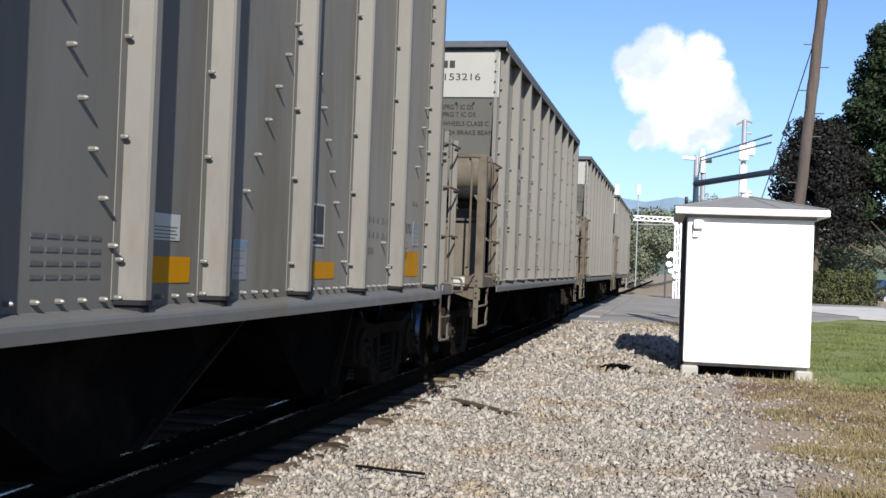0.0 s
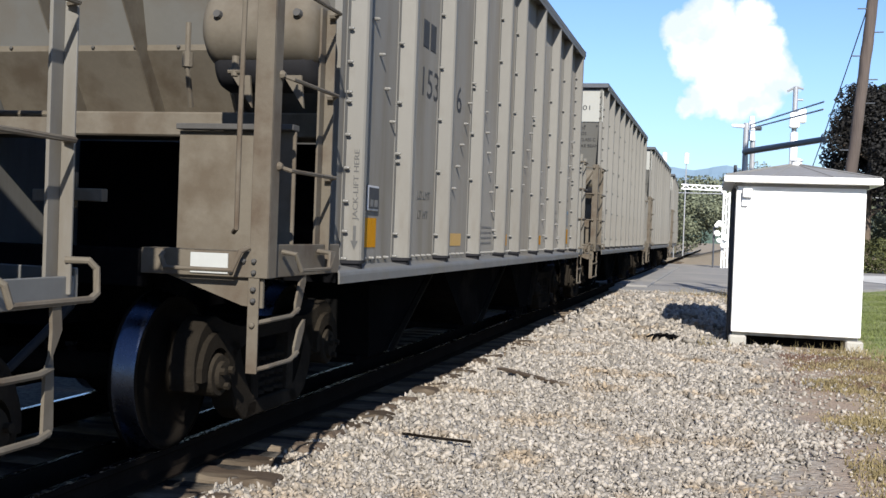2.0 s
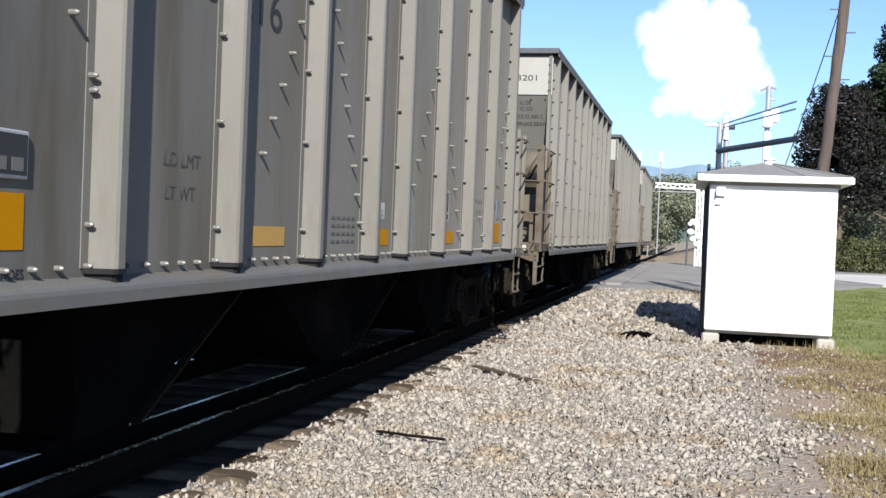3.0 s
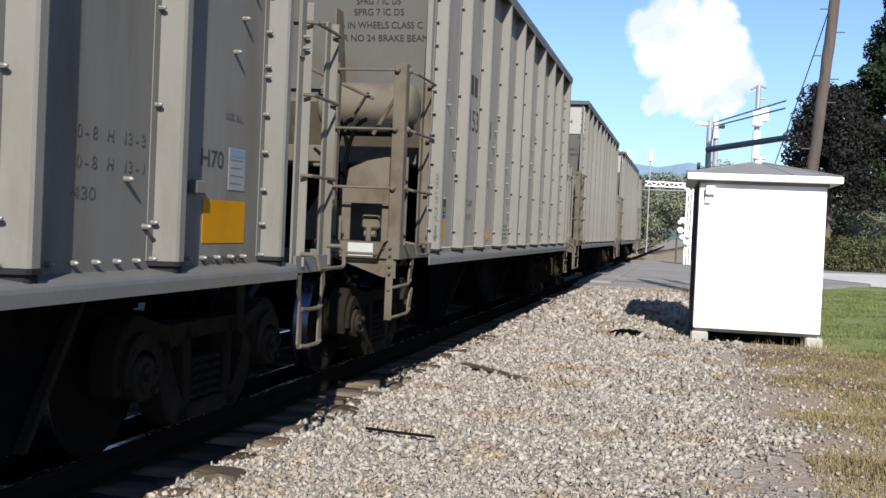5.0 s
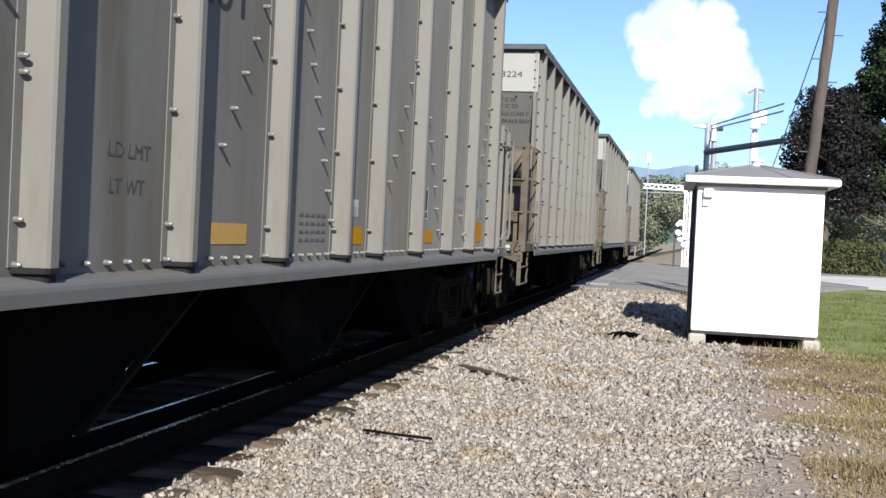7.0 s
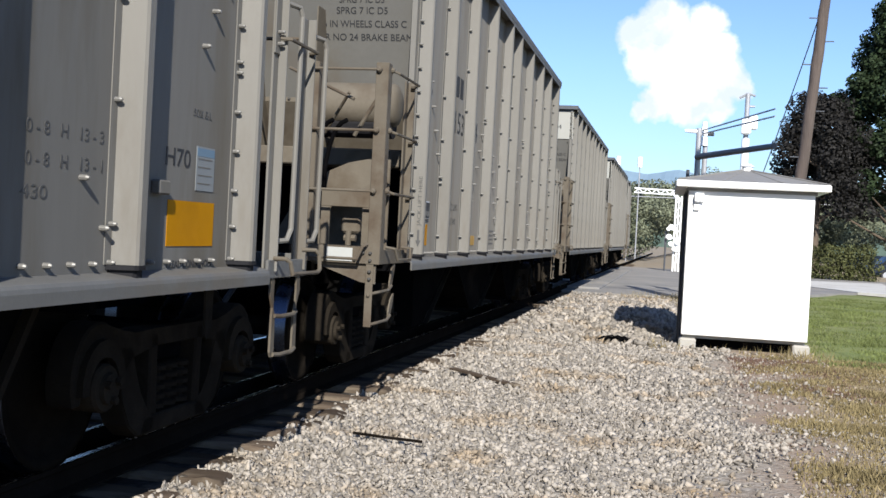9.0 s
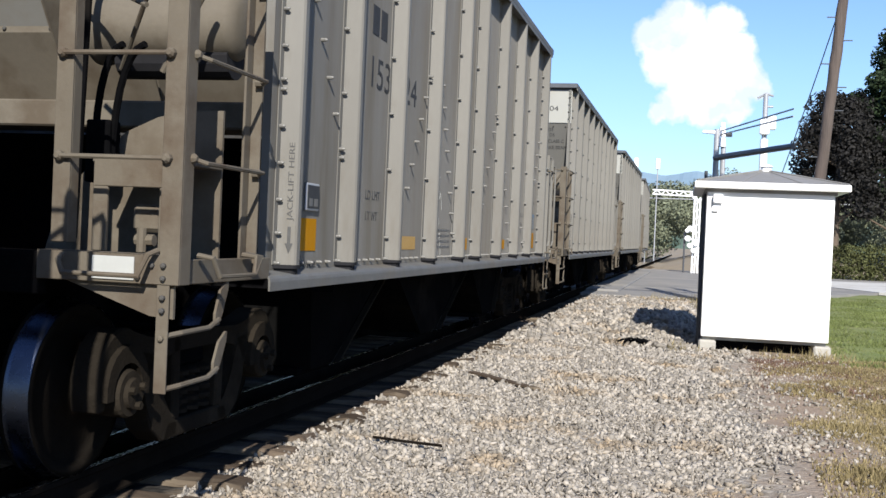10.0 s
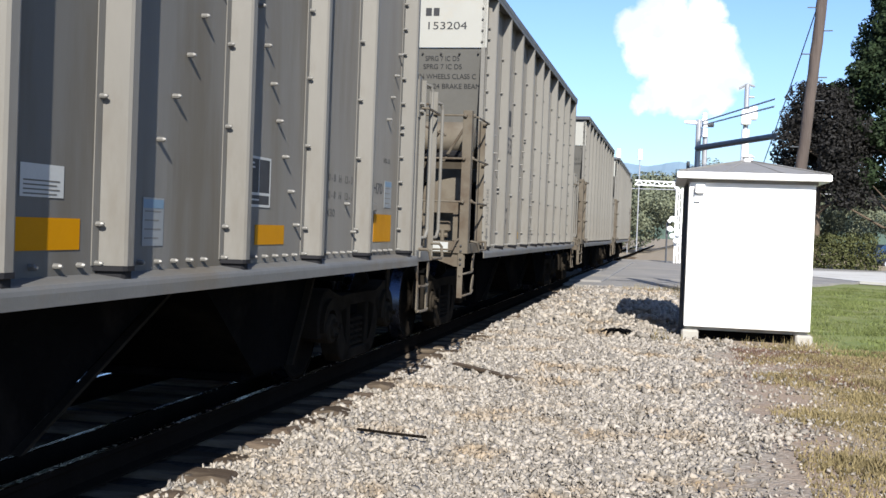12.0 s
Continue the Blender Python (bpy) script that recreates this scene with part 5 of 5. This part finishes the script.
def build_tree(name, x, y, h, spread, low, leaf, seed, label, count, clumps, leaf_size=0.2):
    rng = np.random.default_rng(seed)
    tree = new(name)
    bm = B()
    rod(bm, (x, y, -0.2), (x, y, h * 0.35), 0.32, 0.24, seg=10)
    rod(bm, (x, y, h * 0.35), (x + 0.2, y, h * 0.8), 0.24, 0.07, seg=8)
    centres, radii = [], []
    for k in range(clumps):
        f = rng.random() ** 0.9
        z = low + (h - low) * f
        rad = spread * (1.05 - 0.8 * f ** 1.6) * (0.35 + 0.65 * rng.random() ** 0.5)
        a = rng.random() * 2 * math.pi
        p = (x + rad * math.cos(a), y + rad * math.sin(a), z - 0.4 * rng.random())
        centres.append(p)
        radii.append(0.55 + 0.75 * rng.random())
        if k % 3 == 0:
            rod(bm, (x, y, max(1.0, z - rad * 0.6)), p, 0.09, 0.02, seg=6)
    part("trunk", bm, BARK, tree)
    v, f = leaf_cloud(rng, centres, radii, count, leaf_size)
    crown = raw_mesh("crown", v, f, leaf)
    crown.parent = tree
    return tagged(tree, label, "tree")


def build_green():
    build_tree("plum_tree", 8.1, 68.0, 10.9, 2.8, 4.2, PLUM, 5, "dark purple-leaved tree behind the shed", 26000, 62, 0.11)
    build_tree("maple_tree", 13.9, 72.0, 17.4, 5.6, 4.6, LEAF, 7, "large dark green tree beside the road", 84000, 150, 0.135)
    build_tree("maple_tree", 20.8, 75.0, 16.5, 5.4, 4.4, LEAF, 8, "large dark green tree beside the road", 24000, 110, 0.16)
    rng = np.random.default_rng(3)
    c = [(3.6 + 0.25 * k + rng.uniform(-0.2, 0.2), 63 + rng.uniform(-0.4, 0.4), z + rng.uniform(-0.15, 0.15)) for k in range(29) for z in (0.4, 1.0, 1.62)]
    v, f = leaf_cloud(rng, c, [0.45] * len(c), 15000, 0.07, 1.0)
    tagged(raw_mesh("hedge", v, f, HEDGE), "clipped olive green hedge along the road", "hedge")
    c, r = [], []
    for k in range(420):
        x = rng.uniform(-34, 34)
        y = rng.uniform(92, 126)
        hgt = (7.3 + 1.5 * noise.noise((x * 0.14, 0, 0))) * (y / 105)
        c.append((x, y, rng.uniform(0.2, 1.0) ** 0.8 * hgt))
        r.append(rng.uniform(0.6, 1.7))
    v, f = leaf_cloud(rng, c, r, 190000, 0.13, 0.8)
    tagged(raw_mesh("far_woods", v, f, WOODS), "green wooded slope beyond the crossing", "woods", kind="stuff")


def ridge(name, y, x0, x1, heights, depth, mat, label, seed):
    bm = B()
    n = 420
    front, top, back = [], [], []
    for k in range(n + 1):
        x = x0 + (x1 - x0) * k / n
        h = heights(x / y) * y + 6 * noise.noise((x * 0.012, seed, 0)) + 2.5 * noise.noise((x * 0.05, seed, 4))
        front.append(bm.verts.new((x, y - depth, -5)))
        top.append(bm.verts.new((x, y, h + 1.58)))
        back.append(bm.verts.new((x, y + depth, -5)))
    for k in range(n):
        bm.faces.new((front[k], front[k + 1], top[k + 1], top[k]))
        bm.faces.new((top[k], top[k + 1], back[k + 1], back[k]))
    tagged(part(name, bm, mat, None), label, "hills", kind="structure")


def build_hills():
    ridge("backdrop_hills", 2400, -2000, 2000, lambda a: 0.057 + 0.009 * math.exp(-((a + 0.055) / 0.035) ** 2) + 0.010 * math.exp(-((a - 0.002) / 0.022) ** 2) - 0.02 * min(1, abs(a)), 700, HILL, "hazy blue mountain ridge", 2)
    ridge("backdrop_foothills", 700, -700, 700, lambda a: 0.050 + 0.004 * math.sin(a * 70), 200, NEARHILL, "hazy green foothills", 5)


def build_parked_car():
    car = new("parked_car")
    car.matrix_basis = pose(13.4, 68.5, 0.09, 0, 0, 8)
    bm = B()
    prism(bm, [(-2.2, -0.85, 0.32), (2.2, -0.85, 0.32), (2.25, -0.85, 0.62), (2.1, -0.85, 0.80), (1.0, -0.85, 0.92), (-1.9, -0.85, 0.92), (-2.22, -0.85, 0.75)], (0, 1.7, 0))
    bmesh.ops.bevel(bm, geom=list(bm.edges), offset=0.07, segments=2, affect="EDGES")
    part("body", bm, CARPAINT, car)
    bm = B()
    prism(bm, [(-1.6, -0.74, 0.91), (1.0, -0.74, 0.91), (0.35, -0.74, 1.42), (-1.1, -0.74, 1.42)], (0, 1.48, 0))
    bmesh.ops.bevel(bm, geom=list(bm.edges), offset=0.06, segments=2, affect="EDGES")
    part("cabin_glass", bm, GLASS, car)
    for x in (-1.35, 1.35):
        for y in (-0.80, 0.80):
            bm = B()
            rod(bm, (x, y - 0.1, 0.31), (x, y + 0.1, 0.31), 0.31, seg=20)
            w = part("wheel", bm, RUBBER, car)
            bm = B()
            s = -1 if y < 0 else 1
            rod(bm, (x, y + s * 0.09, 0.31), (x, y + s * 0.108, 0.31), 0.19, seg=16)
            part("rim", bm, GALV, w)
    tagged(car, "dark blue parked car beside the hedge", "car")


def build_litter():
    bm = B()
    for (p, q, w) in (((-2.35, 11.75, 0.06), (-1.50, 10.95, 0.04), 0.045),):
        p, q = Vector(p), Vector(q)
        s = (q - p).normalized().cross(Vector((0, 0, 1))) * w
        prism(bm, [p - s, p + s, q + s, q - s], (0, 0, 0.022))
    tagged(part("plank", bm, TIE, None), "weathered grey plank lying on the ballast", "plank")
    bm = B()
    pipe(bm, [(-2.27, 7.72, 0.05), (-2.0, 7.62, 0.058), (-1.72, 7.62, 0.05)], 0.012, 6)
    tagged(part("stick", bm, RAIL, None), "thin rusty rod lying on the ballast", "rod")
    rnd = random.Random(8)
    bm = B()
    for k in range(16):
        a = rnd.uniform(0, 6.28)
        p = Vector((-0.82 + rnd.uniform(-0.12, 0.12), 16.85 + rnd.uniform(-0.1, 0.1), 0.02))
        pipe(bm, [p, p + Vector((0.1 * math.cos(a), 0.1 * math.sin(a), 0.09)), p + Vector((0.2 * math.cos(a), 0.2 * math.sin(a), 0.05))], 0.018, 5)
    tagged(part("weed_tuft", bm, BLACK, None), "dark dead weed tuft in the ballast", "weed")


build_shed()
build_pole()
build_masts()
build_green()
build_hills()
build_parked_car()
build_litter()


# ---- loose stones and grass ----
def edge_of_stones(x, y):
    """How far a place lies into the dirt and grass, as in the ground's colours."""
    return x - 0.03 * (y - 9.0) + 2.0 * np.array([noise.noise((a * 0.55, b * 0.55, 7)) for a, b in zip(x, y)]) * 0.5


def scatter_stones():
    rng = np.random.default_rng(12)
    base = bmesh.new()
    bmesh.ops.create_icosphere(base, subdivisions=1, radius=1.0)
    bv = np.array([v.co[:] for v in base.verts])
    bf = np.array([[v.index for v in f.verts] for f in base.faces])
    base.free()
    bits = []
    for y0, y1, step in ((3.2, 7.0, 0.0275), (7.0, 11.0, 0.032), (11.0, 16.5, 0.041), (16.5, 31.0, 0.07)):
        area = 6.0 * (y1 - y0)
        n = int(area / step ** 2)
        x, y = rng.uniform(-2.85, 3.15, n), rng.uniform(y0, y1, n)
        e = edge_of_stones(x, y)
        keep = rng.random(n) < np.clip(1.0 - (e - 0.0) * 0.95, 0.22, 1)
        keep &= ~((x > 0.05) & (x < 2.0) & (y > 16.88) & (y < 19.7))
        keep &= (y < 20) | (x < 0.4)
        keep &= (y < 15.2) | (x < 2.15)
        x, y = x[keep], y[keep]
        size = step * (0.36 + 0.58 * rng.random(len(x)) ** 2.4) * np.clip(1.25 - 0.45 * e[keep], 0.55, 1)
        bits.append(np.stack([x, y, size], 1))
    p = np.concatenate(bits)
    n = len(p)
    q = rng.normal(size=(n, 4))
    q /= np.linalg.norm(q, axis=1)[:, None]
    w, a, b, c = q.T
    rot = np.stack([1 - 2 * (b * b + c * c), 2 * (a * b - c * w), 2 * (a * c + b * w), 2 * (a * b + c * w), 1 - 2 * (a * a + c * c), 2 * (b * c - a * w),
                    2 * (a * c - b * w), 2 * (b * c + a * w), 1 - 2 * (a * a + b * b)], 1).reshape(n, 3, 3)
    scale = np.stack([1.0 + 0.8 * rng.random(n), 0.75 + 0.4 * rng.random(n), 0.38 + 0.35 * rng.random(n)], 1)
    shapes = bv[None] * (0.45 + 1.0 * rng.random((60, len(bv), 1)))
    local = shapes[rng.integers(0, 60, n)] * scale[:, None, :] * p[:, 2][:, None, None]
    v = np.einsum("nij,nkj->nki", rot, local)
    z = np.array([0.05 * noise.noise((i * 0.6, j * 0.6, 0)) + 0.02 * noise.noise((i * 2.1, j * 2.1, 3)) for i, j in p[:, :2]]) * np.clip((p[:, 0] + 2.4) / 1.2, 0, 1)
    z += np.array([swell(i, j) for i, j in p[:, :2]])
    v += np.stack([p[:, 0], p[:, 1], z + p[:, 2] * (0.25 + 0.5 * rng.random(n))], 1)[:, None, :]
    f = bf[None] + (np.arange(n) * len(bv))[:, None, None]
    tagged(raw_mesh("ballast_stones", v.reshape(-1, 3), f.reshape(-1, 3), STONE), "loose angular pale limestone ballast", "ballast", kind="stuff")


def scatter_grass(name, mat, area, count, hlo, hhi, label, seed, weight):
    rng = np.random.default_rng(seed)
    x, y = rng.uniform(area[0], area[1], count), rng.uniform(area[2], area[3], count)
    tuft = np.array([noise.noise((a * 1.3, b * 1.3, seed)) for a, b in zip(x, y)])
    keep = (rng.random(count) < np.clip(0.45 + 1.1 * tuft, 0.04, 1)) & weight(x, y, rng)
    keep &= ~((x > -0.05) & (x < 2.1) & (y > 16.88) & (y < 19.7))
    x, y, tuft = x[keep], y[keep], tuft[keep]
    n = len(x)
    h = (hlo + (hhi - hlo) * rng.random(n) ** 1.5) * (0.7 + 0.8 * np.clip(tuft, 0, 1))
    a = rng.random(n) * 2 * np.pi
    lean = rng.normal(size=(n, 2)) * 0.45 * h[:, None]
    w = 0.006 + 0.006 * rng.random(n)
    z = np.array([0.05 * noise.noise((i * 0.6, j * 0.6, 0)) for i, j in zip(x, y)])
    b0 = np.stack([x - w * np.cos(a), y - w * np.sin(a), z - 0.01], 1)
    b1 = np.stack([x + w * np.cos(a), y + w * np.sin(a), z - 0.01], 1)
    tip = np.stack([x + lean[:, 0], y + lean[:, 1], z + h], 1)
    tagged(raw_mesh(name, np.stack([b0, b1, tip], 1).reshape(-1, 3), np.arange(n * 3).reshape(-1, 3), mat), label, "grass", kind="stuff")


scatter_stones()
scatter_grass("dry_grass", DRYGRASS, (0.9, 6.5, 4.5, 16.5), 400000, 0.014, 0.065, "short dry straw-coloured grass in patches", 21, lambda x, y, r: r.random(len(x)) < np.clip((edge_of_stones(x, y) - 0.70) * 0.8, 0.03, 1))
scatter_grass("lawn_grass", GREENGRASS, (2.05, 9.5, 15.5, 38.0), 150000, 0.03, 0.09, "green mown lawn behind the shed", 22, lambda x, y, r: r.random(len(x)) < np.clip((y - 15.0) * 0.6, 0, 1))
scatter_grass("dead_weeds", DEADWEED, (0.8, 2.6, 12.0, 16.2), 20000, 0.01, 0.05, "low reddish-brown dead weeds in the dirt", 27, lambda x, y, r: r.random(len(x)) < np.clip((y - 11.0) * 0.3, 0, 0.9))
scatter_grass("shed_weeds", DRYGRASS, (-0.3, 2.3, 16.2, 16.95), 1400, 0.05, 0.22, "thin dry weeds at the foot of the shed", 23, lambda x, y, r: r.random(len(x)) < 0.5)
scatter_grass("verge_weeds", DRYGRASS, (-2.0, 0.9, 26.0, 31.5), 9000, 0.06, 0.35, "dry weeds at the edge of the crossing road", 24, lambda x, y, r: r.random(len(x)) < np.clip((x + 1.6) * 0.4, 0, 1))


# ---- what moves ----
def travelled(t):
    return 3.9411 * t - 0.010762 * t * t + 0.00018282 * t ** 3


def motions():
    """The train rolls by, its wheels turning."""
    times = [0.5 * k for k in range(25)]
    for i, car in cars.items():
        rows = []
        for t in times:
            u = CAR_Y + CAR_L * i - travelled(t)
            x0, y0, _ = on_path(u + 1.75)
            x1, y1, _ = on_path(u + 12.93)
            h = math.atan2(-(x1 - x0), y1 - y0)
            back = Vector((-math.sin(h), math.cos(h), 0)) * 1.75
            rows.append((t, pose(x0 - back.x, y0 - back.y, RAIL_Z, 0, 0, math.degrees(h))))
        walk(car, rows)
        for axle in [o for o in car.children if o.name.startswith("wheelset_axle")]:
            y = axle.matrix_basis.translation.y
            walk(axle, [(t, pose(0, y, 0.457, math.degrees(travelled(t) / 0.457), 0, 0)) for t in [0.15 * k for k in range(81)]])


motions()
